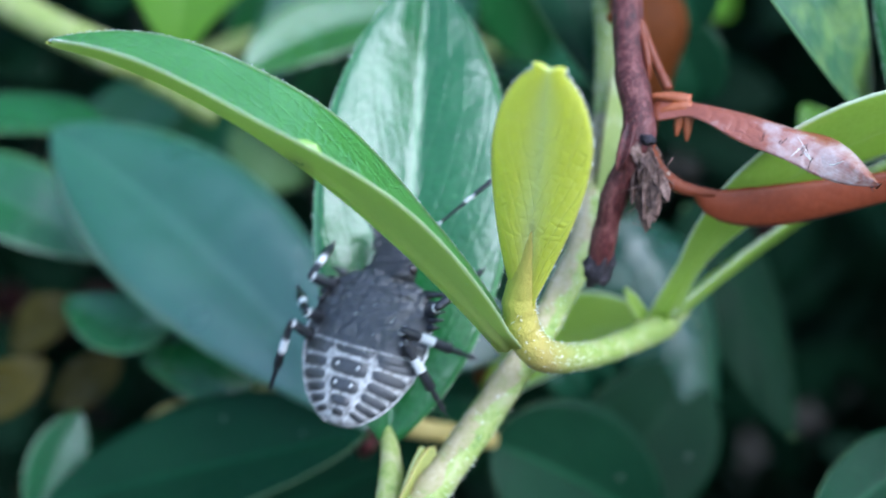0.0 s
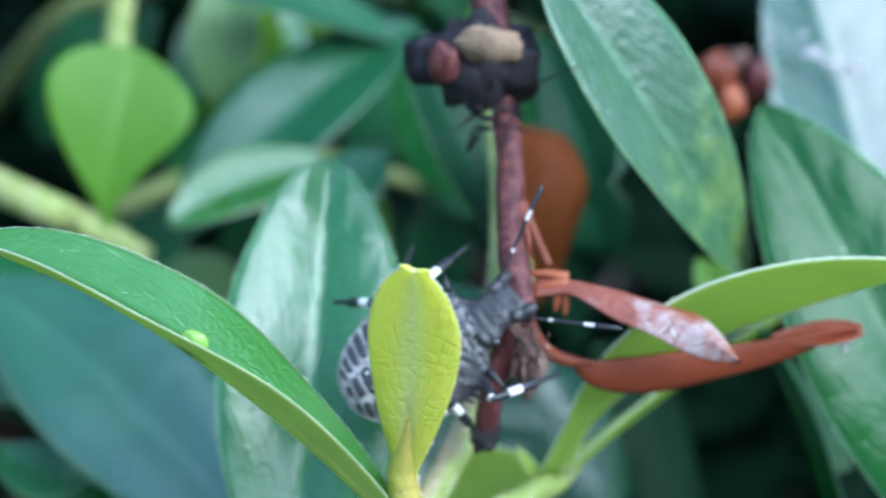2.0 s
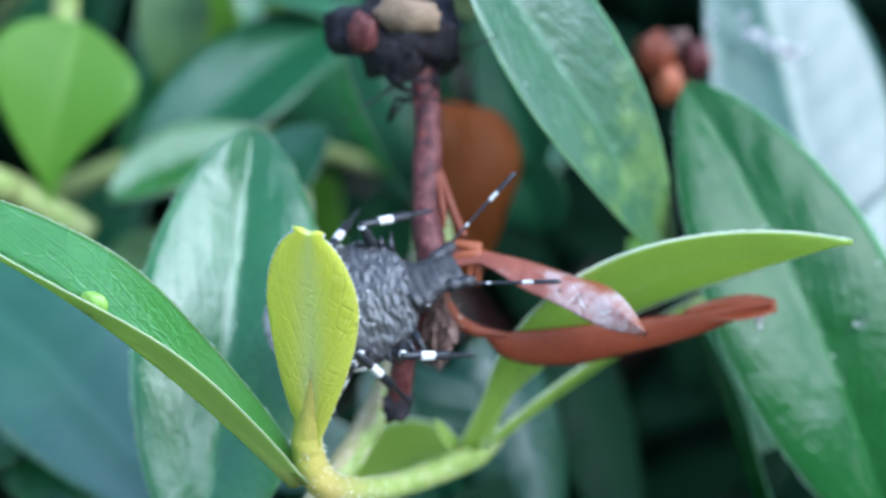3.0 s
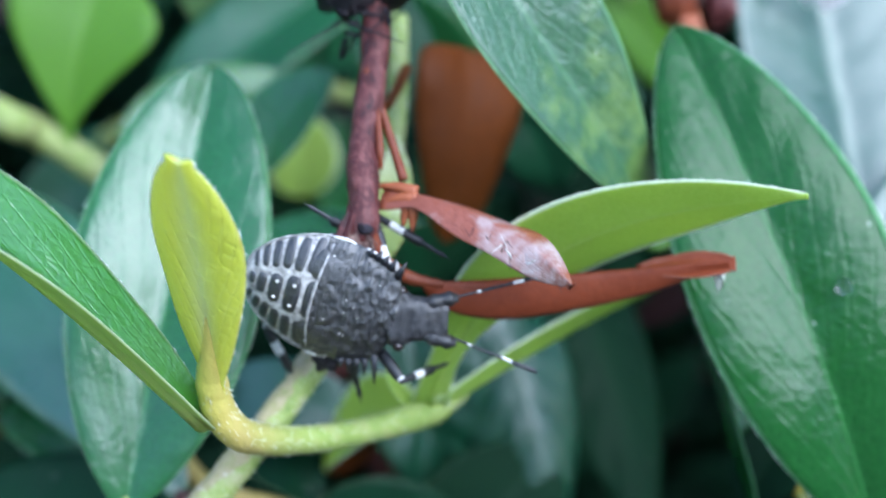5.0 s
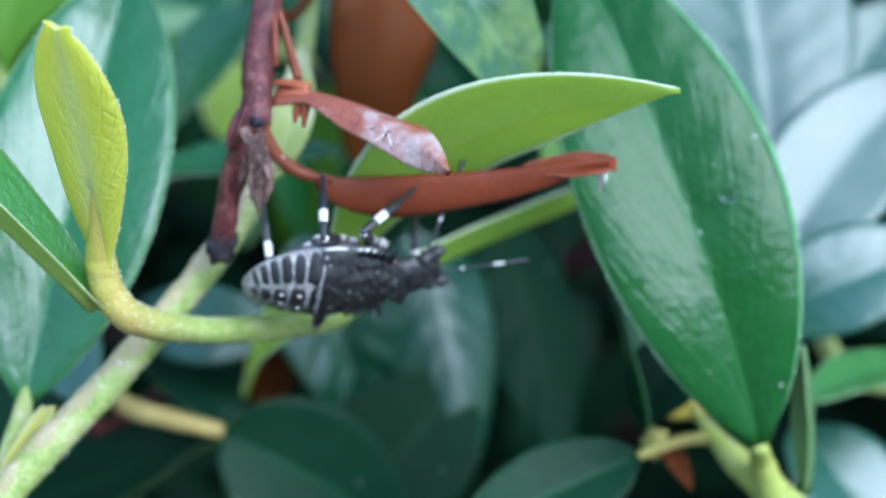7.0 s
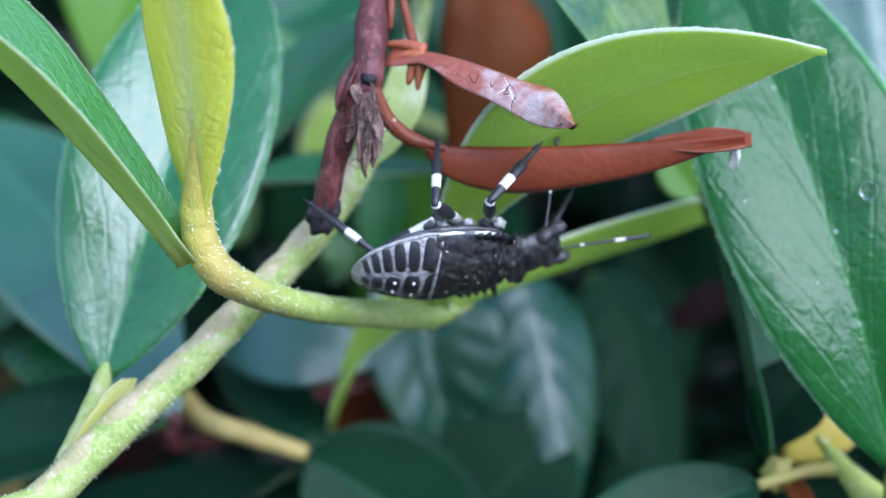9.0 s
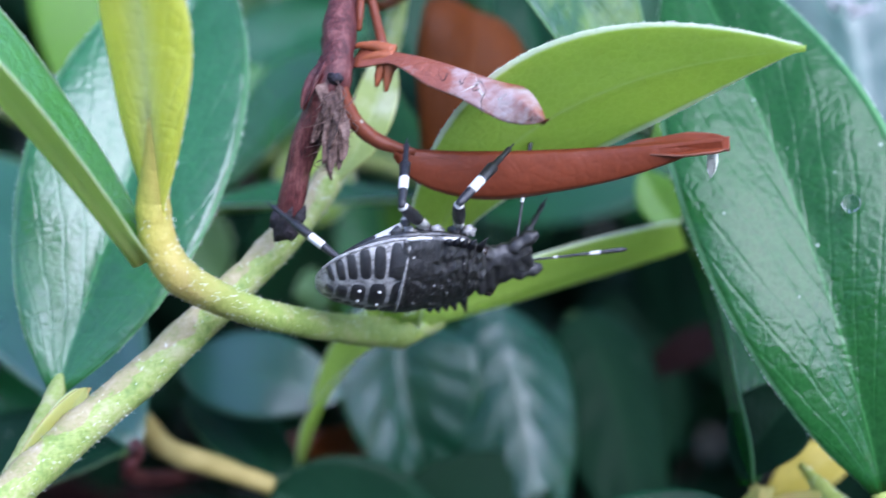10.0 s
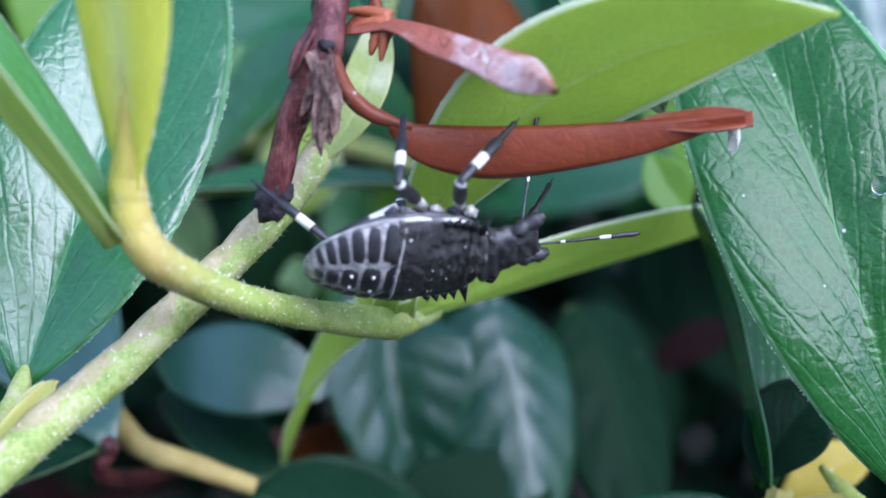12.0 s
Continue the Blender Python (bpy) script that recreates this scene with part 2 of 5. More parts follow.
STEM_YELLOW = skin("stem_yellow_green", ((0.3, (0.2, 0.27, 0.04)), (0.6, (0.36, 0.4, 0.09)), (0.8, (0.48, 0.4, 0.15))), 0.5, 240.0, 0.00015, 0.6, 0.4)
PALE_KNOB = skin("swelling_pale_green", ((0.3, (0.16, 0.32, 0.05)), (0.7, (0.26, 0.44, 0.09))), 0.35, 300.0, 0.0001, 0.4, 0.5)
STEM_SIDE = skin("stem_side", ((0.34, (0.16, 0.24, 0.045)), (0.5, (0.25, 0.33, 0.075)), (0.64, (0.36, 0.37, 0.15))), 0.48, 260.0, 0.0003, 0.7, 0.4, shift=((0.0068, (0.52, 0.49, 0.085)), (0.0077, (0.47, 0.38, 0.085)), (0.009, (0.4, 0.28, 0.08)), (0.0105, (0.38, 0.33, 0.09)), (0.0128, (0.28, 0.32, 0.075))))
STEM_PALE = skin("stem_straw", ((0.3, (0.32, 0.24, 0.06)), (0.7, (0.5, 0.38, 0.13))), 0.6, 240.0)
BARK = skin("twig_bark_purple_brown", ((0.36, (0.016, 0.004, 0.004)), (0.5, (0.085, 0.018, 0.017)), (0.66, (0.22, 0.08, 0.07))), 0.45, 500.0, 0.00025, 1.0, 0.35, (1, 1, 0.3))
FLAKE = skin("grey_crust", ((0.4, (0.12, 0.1, 0.1)), (0.5, (0.5, 0.47, 0.47)), (0.62, (0.75, 0.72, 0.72))), 0.5, 700.0)
CHAR = skin("twig_dead_black", ((0.35, (0.004, 0.003, 0.004)), (0.52, (0.018, 0.014, 0.017)), (0.7, (0.1, 0.08, 0.1))), 0.62, 420.0, 0.0005, 1.0, 0.35)
CUT = skin("twig_cut_wood", ((0.35, (0.16, 0.10, 0.06)), (0.7, (0.36, 0.25, 0.15))), 0.7, 300.0, 0.0002, 0.6)
FLUFF = skin("dry_scale", ((0.34, (0.03, 0.018, 0.014)), (0.5, (0.12, 0.065, 0.05)), (0.66, (0.3, 0.2, 0.16))), 0.7, 700.0, 0.0002, 0.6)
CLAW = skin("dry_bud_scale_orange", ((0.3, (0.26, 0.065, 0.022)), (0.7, (0.38, 0.11, 0.045))), 0.5, 300.0)
HAIR = skin("plant_hair", ((0.3, (0.7, 0.72, 0.6)), (0.7, (0.85, 0.86, 0.76))), 0.5, 300.0)
SHELL = skin("bug_pale_skin", ((0.36, (0.1, 0.095, 0.09)), (0.5, (0.38, 0.365, 0.345)), (0.64, (0.64, 0.62, 0.59))), 0.42, 900.0, 0.00012, 0.6, 0.5)
PLATE = skin("bug_dark_plate", ((0.35, (0.01, 0.01, 0.011)), (0.68, (0.034, 0.033, 0.036))), 0.4, 1500.0, 0.00012, 0.8, 0.6, coat=0.5)
THORAX = skin("bug_dark_mottled", ((0.36, (0.004, 0.004, 0.004)), (0.5, (0.014, 0.013, 0.013)), (0.61, (0.04, 0.036, 0.034)), (0.72, (0.26, 0.22, 0.19))), 0.4, 800.0, 0.00028, 0.9, 0.8, coat=0.62)
HEAD = skin("bug_head_black", ((0.36, (0.004, 0.004, 0.005)), (0.52, (0.011, 0.01, 0.011)), (0.64, (0.035, 0.031, 0.031)), (0.76, (0.2, 0.18, 0.16))), 0.42, 900.0, 0.0003, 0.9, 0.55, coat=0.35)
LEG = skin("bug_leg_black", ((0.35, (0.006, 0.006, 0.008)), (0.7, (0.032, 0.032, 0.036))), 0.35, 1400.0, 0.0001, 0.6, 0.6)
BAND = skin("bug_leg_white", ((0.3, (0.6, 0.58, 0.54)), (0.7, (0.8, 0.79, 0.75))), 0.45, 1200.0)
EYE = skin("bug_eye", ((0.3, (0.01, 0.006, 0.006)), (0.7, (0.03, 0.015, 0.012))), 0.2, 1500.0, 0.00005, 0.3, 0.7)
SOIL = skin("soil", ((0.3, (0.012, 0.009, 0.006)), (0.7, (0.04, 0.03, 0.02))), 0.9, 10.0, 0.01, 0.8, 0.2)
DROP, _, _, dp = material("water_drop")
dp.inputs["Transmission Weight"].default_value, dp.inputs["Roughness"].default_value, dp.inputs["IOR"].default_value = 1.0, 0.02, 1.33


# ---- building helpers ----
def thing(name, at, label, category, group="", kind=""):
    """An empty at a plan place, the root of a thing with parts."""
    ob = new(name)
    ob.empty_display_size = 0.002
    ob.location = Vector(at) * MM + BASE
    return tagged(ob, label, category, group, kind)


def part(name, verts, faces, mats, parent, label="", slots=None, uvs=None, smooth=True, kind=""):
    """One mesh under a thing or part, from plan places in mm; slots: material index per face; uvs: one pair a vertex."""
    me = bpy.data.meshes.new(name)
    off = Vector((0, 0, 0))
    up = parent
    while up:
        off += up.location
        up = up.parent
    pts = np.array(verts, float) * MM + (np.array(BASE) - np.array(off))
    me.from_pydata(pts.tolist(), [], faces)
    for m in mats:
        me.materials.append(m)
    if slots is not None:
        me.polygons.foreach_set("material_index", slots)
    if uvs is not None:
        lay = me.uv_layers.new(name="leaf")
        idx = np.empty(len(me.loops), int)
        me.loops.foreach_get("vertex_index", idx)
        lay.data.foreach_set("uv", np.array(uvs, float)[idx].ravel())
    me.polygons.foreach_set("use_smooth", [smooth] * len(me.polygons))
    me.update()
    ob = new(name, me)
    ob.parent = parent
    return tagged(ob, label, kind=kind)


def unit(v):
    v = np.array(v, float)
    return v / (np.linalg.norm(v) + 1e-12)


def spline(points, count):
    """Catmull-Rom through the points."""
    p = np.array(points, float)
    p = np.vstack([2 * p[0] - p[1], p, 2 * p[-1] - p[-2]])
    s = np.linspace(0, len(points) - 1 - 1e-9, count)
    i, f = s.astype(int), (s % 1)[:, None]
    a, b, c, d = p[i], p[i + 1], p[i + 2], p[i + 3]
    return 0.5 * (2 * b + (c - a) * f + (2 * a - 5 * b + 4 * c - d) * f**2 + (3 * b - a - 3 * c + d) * f**3)


def tube_mesh(points, radii, sides=12, count=None, rough=0.025, seed=0, caps=True):
    count = count or max(8, 10 * (len(points) - 1))
    line = spline(points, count)
    rad = np.interp(np.linspace(0, 1, count), np.linspace(0, 1, len(radii)), radii)
    tan = np.gradient(line, axis=0)
    rng = np.random.default_rng(seed)
    verts, faces = [], []
    side = unit(np.cross(tan[0], (0.31, 0.2, 0.93)))
    for k in range(count):
        t = unit(tan[k])
        side = unit(side - t * (side @ t))
        up = np.cross(t, side)
        lump = 1 + rough * rng.normal(size=sides) * 0.6 + rough * math.sin(k * 0.9 + seed)
        for j in range(sides):
            a = 2 * math.pi * j / sides
            verts.append(line[k] + rad[k] * lump[j] * (math.cos(a) * side + math.sin(a) * up))
    for k in range(count - 1):
        for j in range(sides):
            a, b = k * sides + j, k * sides + (j + 1) % sides
            faces.append((a, b, b + sides, a + sides))
    if caps:
        faces.append(tuple(range(sides))[::-1])
        faces.append(tuple(range((count - 1) * sides, count * sides)))
    return verts, faces


def tube(name, points, radii, mat, parent, label="", **kw):
    v, f = tube_mesh(points, radii, **kw)
    return part(name, v, f, [mat], parent, label)


def leaf_mesh(base, mid, tip, width, face, fold=15.0, belly=1.1, blunt=0.62, pleat=0.0, curl=0.0, wave=0.25, thick=0.22, nu=30, nv=7, seed=0, notch=0.0, roll=0.0, lateral=9.0, stalk=0.35, twist=0.0, end=0.04):
    """A leaf blade with two skins. The midrib runs from base through mid to tip; face: the way the upper skin looks.
    fold: degrees by which each half rises; belly: over 1 is broadest towards the tip; pleat: depth of the side veins; curl: the margins' upward curl; roll: same, but bent round."""
    rng = np.random.default_rng(seed + 7)
    b, m, t = (np.array(p, float) for p in (base, mid, tip))
    s = (1 - (1 - np.linspace(0, 1, nu)) ** 1.7)[:, None]
    ctrl = 2 * m - 0.5 * (b + t)
    line = (1 - s) ** 2 * b + 2 * s * (1 - s) * ctrl + s**2 * t
    tan = np.gradient(line, axis=0)
    ph = rng.uniform(0, 6.28, 4)
    cols = np.linspace(-1, 1, 2 * nv + 1)
    top, uv = [], []
    up0 = unit(face)
    for k in range(nu):
        u = s[k, 0]
        ax = unit(tan[k])
        f = unit(up0 - ax * (up0 @ ax))
        a = math.radians(twist) * (u - 0.5)
        cr = np.cross(ax, f)
        f, cr = f * math.cos(a) + cr * math.sin(a), cr * math.cos(a) - f * math.sin(a)
        half = width / 2 * max(math.sin(math.pi * u**belly), 0.0) ** blunt
        half = max(half, stalk * (1 - u) ** 2, 0.04 + (end - 0.04) * u**2)
        for c in cols:
            r = half * abs(c)
            ang = math.radians(fold) + roll * abs(c)
            out, rise = r * math.cos(ang), r * math.sin(ang) + curl * half * abs(c) ** 3
            w = (u * lateral - 1.6 * abs(c)) % 1.0
            rise += pleat * math.sin(math.pi * w) ** 0.7 * min(1, abs(c) * 3) * (1 - abs(c) ** 4)
            rise += wave * abs(c) * (math.sin(7 * u + ph[0] + (2 if c > 0 else 0)) + 0.6 * math.sin(15 * u + ph[1] * (1 if c > 0 else 2))) * 0.35
            back = -notch * half * (1 - abs(c)) ** 2 * (u > 0.9) * (u - 0.9) * 10
            top.append(line[k] + math.copysign(out, c) * cr + rise * f + back * ax)
            uv.append((u, c))
    top = np.array(top)
    n1 = len(cols)
    grid = top.reshape(nu, n1, 3)
    nor = np.cross(np.gradient(grid, axis=1), np.gradient(grid, axis=0))
    nor /= np.linalg.norm(nor, axis=2, keepdims=True) + 1e-9
    if (nor.mean((0, 1)) @ up0) < 0:
        nor = -nor
    edge = (1 - 0.7 * np.abs(cols) ** 3)[None, :, None]
    rib = 1 + 1.8 * np.exp(-(cols / 0.12) ** 2)[None, :, None] * (1 - s[:, 0])[:, None, None]
    bot = (grid - nor * thick * edge * rib).reshape(-1, 3)
    verts = np.vstack([top, bot])
    faces, slots = [], []
    off = nu * n1
    flip = np.cross(grid[1, 1] - grid[1, 0], grid[2, 0] - grid[1, 0]) @ nor[1, 0] < 0
    for k in range(nu - 1):
        for j in range(n1 - 1):
            a, q, c, d = k * n1 + j, k * n1 + j + 1, (k + 1) * n1 + j + 1, (k + 1) * n1 + j
            quad = (a, q, c, d) if not flip else (a, d, c, q)
            faces.append(quad)
            slots.append(0)
            faces.append(tuple(off + i for i in quad[::-1]))
            slots.append(1)
    ring = [j for j in range(n1)] + [k * n1 + n1 - 1 for k in range(1, nu)] + [(nu - 1) * n1 + j for j in range(n1 - 2, -1, -1)] + [k * n1 for k in range(nu - 2, 0, -1)]
    for a, q in zip(ring, ring[1:] + ring[:1]):
        faces.append((a, q, off + q, off + a) if flip else (q, a, off + a, off + q))
        slots.append(1)
    return verts, faces, slots, uv + uv


def leaf(parent, base, mid, tip, width, face, mats=None, label="", name="leaf", fringe=0, **kw):
    """A leaf as one part; fringe: how many short pale hairs stand on its margin."""
    v, f, s, uv = leaf_mesh(base, mid, tip, width, face, **kw)
    made = part(name, v, f, mats or [TOP, UNDER], parent, label, s, uv)
    if fringe:
        rng = np.random.default_rng(fringe)
        n1 = 2 * kw.get("nv", 7) + 1
        grid = np.array(v[: len(v) // 2]).reshape(-1, n1, 3)
        verts, faces = [], []
        for k in range(fringe):
            j, i, q = (0, 1) if k % 2 else (n1 - 1, n1 - 2), rng.integers(2, len(grid) - 2), rng.uniform()
            root = grid[i, j[0]] * (1 - q) + grid[i + 1, j[0]] * q
            along = unit(grid[i + 1, j[0]] - grid[i, j[0]])
            out = unit(unit(grid[i, j[0]] - grid[i, j[1]]) + along * rng.uniform(0.2, 1.4) + rng.normal(size=3) * 0.3)
            e, o = np.cross(out, along) * 0.018, len(verts)
            verts += [root + along * 0.025, root - along * 0.025 + e, root - along * 0.025 - e, root + out * rng.uniform(0.06, 0.17)]
            faces += [(o, o + 1, o + 3), (o + 1, o + 2, o + 3), (o + 2, o, o + 3)]
        part("hair", verts, faces, [HAIR], parent, "short pale hairs on a leaf's margin", kind="stuff")
    return made


def mid_of(a, b, lift=0.0, way=(0, 0, 1)):
    return tuple((np.array(a) + np.array(b)) / 2 + lift * unit(way))


def blob_mesh(centre, size, seed=0, rough=0.15, rings=12, sides=16, axis=None):
    """A lumpy ellipsoid; axis: the way of its third size."""
    rng = np.random.default_rng(seed)
    ph = rng.uniform(0, 6.28, 6)
    z = unit(axis) if axis is not None else np.array((0, 0, 1.0))
    x = unit(np.cross(z, (0.4, 0.9, 0.13)))
    y = np.cross(z, x)
    verts, faces = [], []
    for i in range(rings + 1):
        a = math.pi * i / rings
        for j in range(sides):
            q = 2 * math.pi * j / sides
            d = np.array((math.sin(a) * math.cos(q), math.sin(a) * math.sin(q), math.cos(a)))
            k = 1 + rough * (math.sin(3 * d[0] * 2 + ph[0]) * math.sin(4 * d[1] + ph[1]) + 0.5 * math.sin(9 * d[2] + ph[2]) * math.sin(8 * d[0] + ph[3]))
            e = d * np.array(size) * k
            verts.append(np.array(centre) + e[0] * x + e[1] * y + e[2] * z)
    for i in range(rings):
        for j in range(sides):
            a, b = i * sides + j, i * sides + (j + 1) % sides
            faces.append((a, a + sides, b + sides, b))
    return verts, faces


def blob(name, centre, size, mat, parent, label="", **kw):
    v, f = blob_mesh(centre, size, **kw)
    return part(name, v, f, [mat], parent, label)


def hairs(parent, points, radii, count, length, seed):
    """Short pale hairs standing on a stem, as one part."""
    rng = np.random.default_rng(seed)
    line = spline(points, 200)
    tan = np.gradient(line, axis=0)
    rad = np.interp(np.linspace(0, 1, 200), np.linspace(0, 1, len(radii)), radii)
    verts, faces = [], []
    for _ in range(count):
        k = rng.integers(2, 198)
        t = unit(tan[k])
        d = rng.normal(size=3)
        d = unit(d - t * (d @ t))
        root = line[k] + d * rad[k] * 0.96
        end = root + (d * 0.7 + t * rng.uniform(0.0, 0.7) + np.cross(d, t) * rng.normal() * 0.3) * length * rng.uniform(0.4, 1.2)
        w = 0.028
        e = np.cross(d, t)
        i = len(verts)
        verts += [root + w * t, root - w * t * 0.5 + w * e, root - w * t * 0.5 - w * e, end]
        faces += [(i, i + 1, i + 3), (i + 1, i + 2, i + 3), (i + 2, i, i + 3)]
    return part("hair", verts, faces, [HAIR], parent, "short pale hairs", kind="stuff")


# ---- ground ----
gv = [(x, y, 0.02 * noise.noise((x * 1.3, y * 1.3, 0)) if abs(x) < 20 and abs(y) < 20 else 0.0) for y in np.linspace(-1, 1, 61) ** 3 * 2000 for x in np.linspace(-1, 1, 61) ** 3 * 2000]
gm = bpy.data.meshes.new("ground")
gm.from_pydata(gv, [], [(j * 61 + i, j * 61 + i + 1, j * 61 + i + 62, j * 61 + i + 61) for j in range(60) for i in range(60)])
gm.materials.append(SOIL)
tagged(new("ground", gm), "bare dark soil under the shrub", "ground", kind="structure")


# added unseen wall behind the camera: closes the place, cuts low sky, bounces light
wm = bpy.data.meshes.new("wall_unseen")
bw = bmesh.new()
bmesh.ops.create_cube(bw, size=1.0, matrix=Matrix.Translation((0, -1.0, 0.55)) @ Matrix.Diagonal((4.0, 0.2, 1.2, 1)))
bmesh.ops.bevel(bw, geom=bw.edges[:], offset=0.01, segments=2, affect="EDGES")
bw.to_mesh(wm)
wm.materials.append(skin("wall_render", ((0.3, (0.42, 0.41, 0.39)), (0.7, (0.58, 0.57, 0.54))), 0.9, 5.0, 0.004, 0.7, 0.2))
tagged(new("wall_unseen", wm), "plain pale rendered garden wall", "wall", kind="structure")


# ---- leafy shoot with the yellow-green young leaf ----
def leafy_shoot():
    root = thing("leafy_shoot", (-22.68, 63.75, -35.37), "green shrub shoot with glossy leaves and a yellow-green young leaf", "shoot")
    line = [(-95.00, 113.14, -200.81), (-72.00, 76.85, -139.71), (-47.00, 55.51, -75.54), (-28.22, 58.99, -39.67), (-23.44, 63.55, -35.90), (-20.23, 66.64, -33.27), (-16.53, 69.80, -30.43), (-12.63, 73.19, -26.98), (-9.70, 76.86, -24.21), (-8.12, 81.24, -22.41), (-6.50, 85.37, -19.83), (-5.50, 89.91, -16.12), (-5.20, 95.50, -11.00)]
    rad = [2.0, 1.7, 1.4, 1.15, 1.05, 1.05, 1.0, 0.95, 0.9, 0.82, 0.74, 0.68, 0.65]
    tube("stem", line, rad, STEM, root, "hairy green stem with a brownish upper side", sides=16, count=90)
    up = np.array(unit((-0.55, -0.35, 0.75))) * 0.3
    tube("bark_strip", [np.array(p) + up for p in line[3:11]], [k * 0.8 for k in rad[3:11]], STEM_BROWN, root, "brownish upper side of the stem", sides=16, count=80, rough=0.07, seed=5)
    hairs(root, line, rad, 1700, 0.36, 3)
    side = [(-15.10, 64.85, -14.20), (-15.15, 65.50, -16.45), (-15.25, 66.05, -18.60), (-15.38, 66.30, -20.30), (-15.11, 66.34, -22.16), (-14.20, 66.56, -23.78), (-12.84, 67.90, -25.23), (-11.53, 69.61, -26.53), (-9.90, 71.40, -27.70), (-7.27, 74.46, -29.32), (-3.91, 78.34, -30.96), (-1.56, 80.76, -31.03)]
    srad = [0.12, 0.42, 0.72, 0.88, 0.92, 0.95, 0.88, 0.82, 0.8, 0.82, 0.95, 0.6]
    tube("side_stem", side, srad, STEM_SIDE, root, "yellow stalk that bends through a tan knee into a green side stem", sides=18, count=110, rough=0.014)
    hairs(root, side[3:], srad[3:], 600, 0.27, 5)
    blob("node", (-3.93, 78.71, -31.11), (1.1, 1.0, 1.4), STEM_YELLOW, root, seed=4, axis=(1.000, 0.222, 0.026))
    # the young leaf and its neighbour
    leaf(root, (-15.35, 66.25, -21.80), (-15.12, 64.35, -13.00), (-15.28, 61.90, -5.0), 5.0, (-0.250, -0.806, 0.506), [YELLOW, YELLOW], "yellow-green spoon-shaped young leaf with a notched tip", fringe=200, belly=1.6, blunt=0.55, fold=14, curl=-0.35, stalk=0.8, end=0.8, notch=0.4, wave=0.3, seed=2, thick=0.35, nu=44, nv=10)
    leaf(root, (-15.75, 66.25, -22.90), (-26.80, 66.86, -10.74), (-37.95, 71.60, -6.60), 8.6, (0.380, 0.120, 0.914), [YOUNG, PALE], "long fresh green leaf folded along its midrib", fringe=400, belly=0.9, blunt=0.75, fold=24, pleat=0.04, stalk=0.9, seed=3, thick=0.3, wave=0.5, nu=44, nv=9)
    blob("gall", (-26.09, 66.41, -10.89), (0.85, 0.45, 0.7), PALE_KNOB, root, "pale swelling on the leaf's margin", seed=9, rough=0.08)
    # the broad upright leaf that the bug first walks on
    leaf(root, (-21.96, 70.72, -32.31), (-19.70, 78.45, -22.76), (-17.08, 89.98, -11.95), 12.5, (0.040, -0.807, 0.570), None, "broad glossy green upright leaf", fringe=420, fold=20, curl=-0.12, belly=1.2, blunt=0.56, pleat=0.1, stalk=0.6, seed=5, nu=40, nv=9)
    tube("petiole", [(-22.60, 65.60, -35.20), (-22.20, 67.60, -33.90), (-21.90, 69.60, -32.70), (-21.96, 71.60, -31.70)], [1.0, 0.85, 0.65, 0.35], STEM, root)
    leaf(root, (-22.70, 65.00, -35.90), (-21.10, 66.70, -33.20), (-19.65, 68.30, -30.95), 2.3, (0.300, -0.900, 0.350), [PALE, STEM_PALE], "pale pointed scale with a torn brown tip", name="stipule", belly=0.75, blunt=0.6, fold=30, nu=18, nv=4, thick=0.3, wave=0.25, stalk=0.9)
    leaf(root, (-21.80, 66.40, -33.90), (-20.95, 67.30, -32.50), (-20.10, 68.60, -31.20), 1.5, (0.200, -0.948, 0.026), [PALE, PALE], "pale pointed scale", name="stipule", fold=30, nu=12, nv=3, thick=0.3, wave=0)
    # leaves at the node
    leaf(root, (-3.89, 78.30, -30.81), (2.55, 74.44, -17.69), (16.15, 69.52, -11.48), 8.8, (-0.150, 0.839, 0.493), [LIME, LIME], "lime-green leaf lit through from above", fringe=380, belly=1.4, blunt=1.0, fold=8, curl=-0.1, stalk=1.3, seed=6, wave=0.15)
    leaf(root, (-3.89, 78.30, -30.81), (5.13, 85.06, -29.44), (17.73, 93.01, -28.07), 6.4, (0.000, 0.808, 0.611), [LIME, LIME], "lime-green leaf seen on edge", belly=1.0, blunt=0.5, fold=6, stalk=1.6, seed=7, wave=0.1)
    leaf(root, (-3.89, 78.30, -30.81), (-8.46, 87.30, -37.90), (-12.02, 96.89, -49.57), 6.2, (-0.600, -0.393, 0.675), [LIME, LIME], "narrow lime-green leaf bending down", belly=1.0, blunt=0.8, fold=15, seed=8, wave=0.1)
    leaf(root, (-4.00, 78.43, -31.57), (-5.35, 78.11, -29.52), (-6.38, 77.75, -27.60), 0.9, (0.000, -0.871, 0.530), [LIME, LIME], name="stipule", nu=10, nv=3, wave=0)
    leaf(root, (11.65, 97.70, -25.83), (12.75, 96.70, -27.63), (14.15, 96.20, -29.23), 3.4, (0.100, -0.824, 0.513), [MIDGREEN, MIDGREEN], "mid green leaf behind the dry leaf", fold=12, seed=16, blunt=0.6, wave=0.1)
    # pale bud behind the twig
    leaf(root, (-8.30, 80.06, -22.73), (-6.13, 82.33, -19.40), (-5.54, 86.04, -15.06), 2.7, (0.100, -0.824, 0.513), [MOTTLED, STEM_PALE], "pale mottled green young leaf against the stem", belly=1.2, blunt=0.8, fold=20, seed=9, wave=0.1)


leafy_shoot()


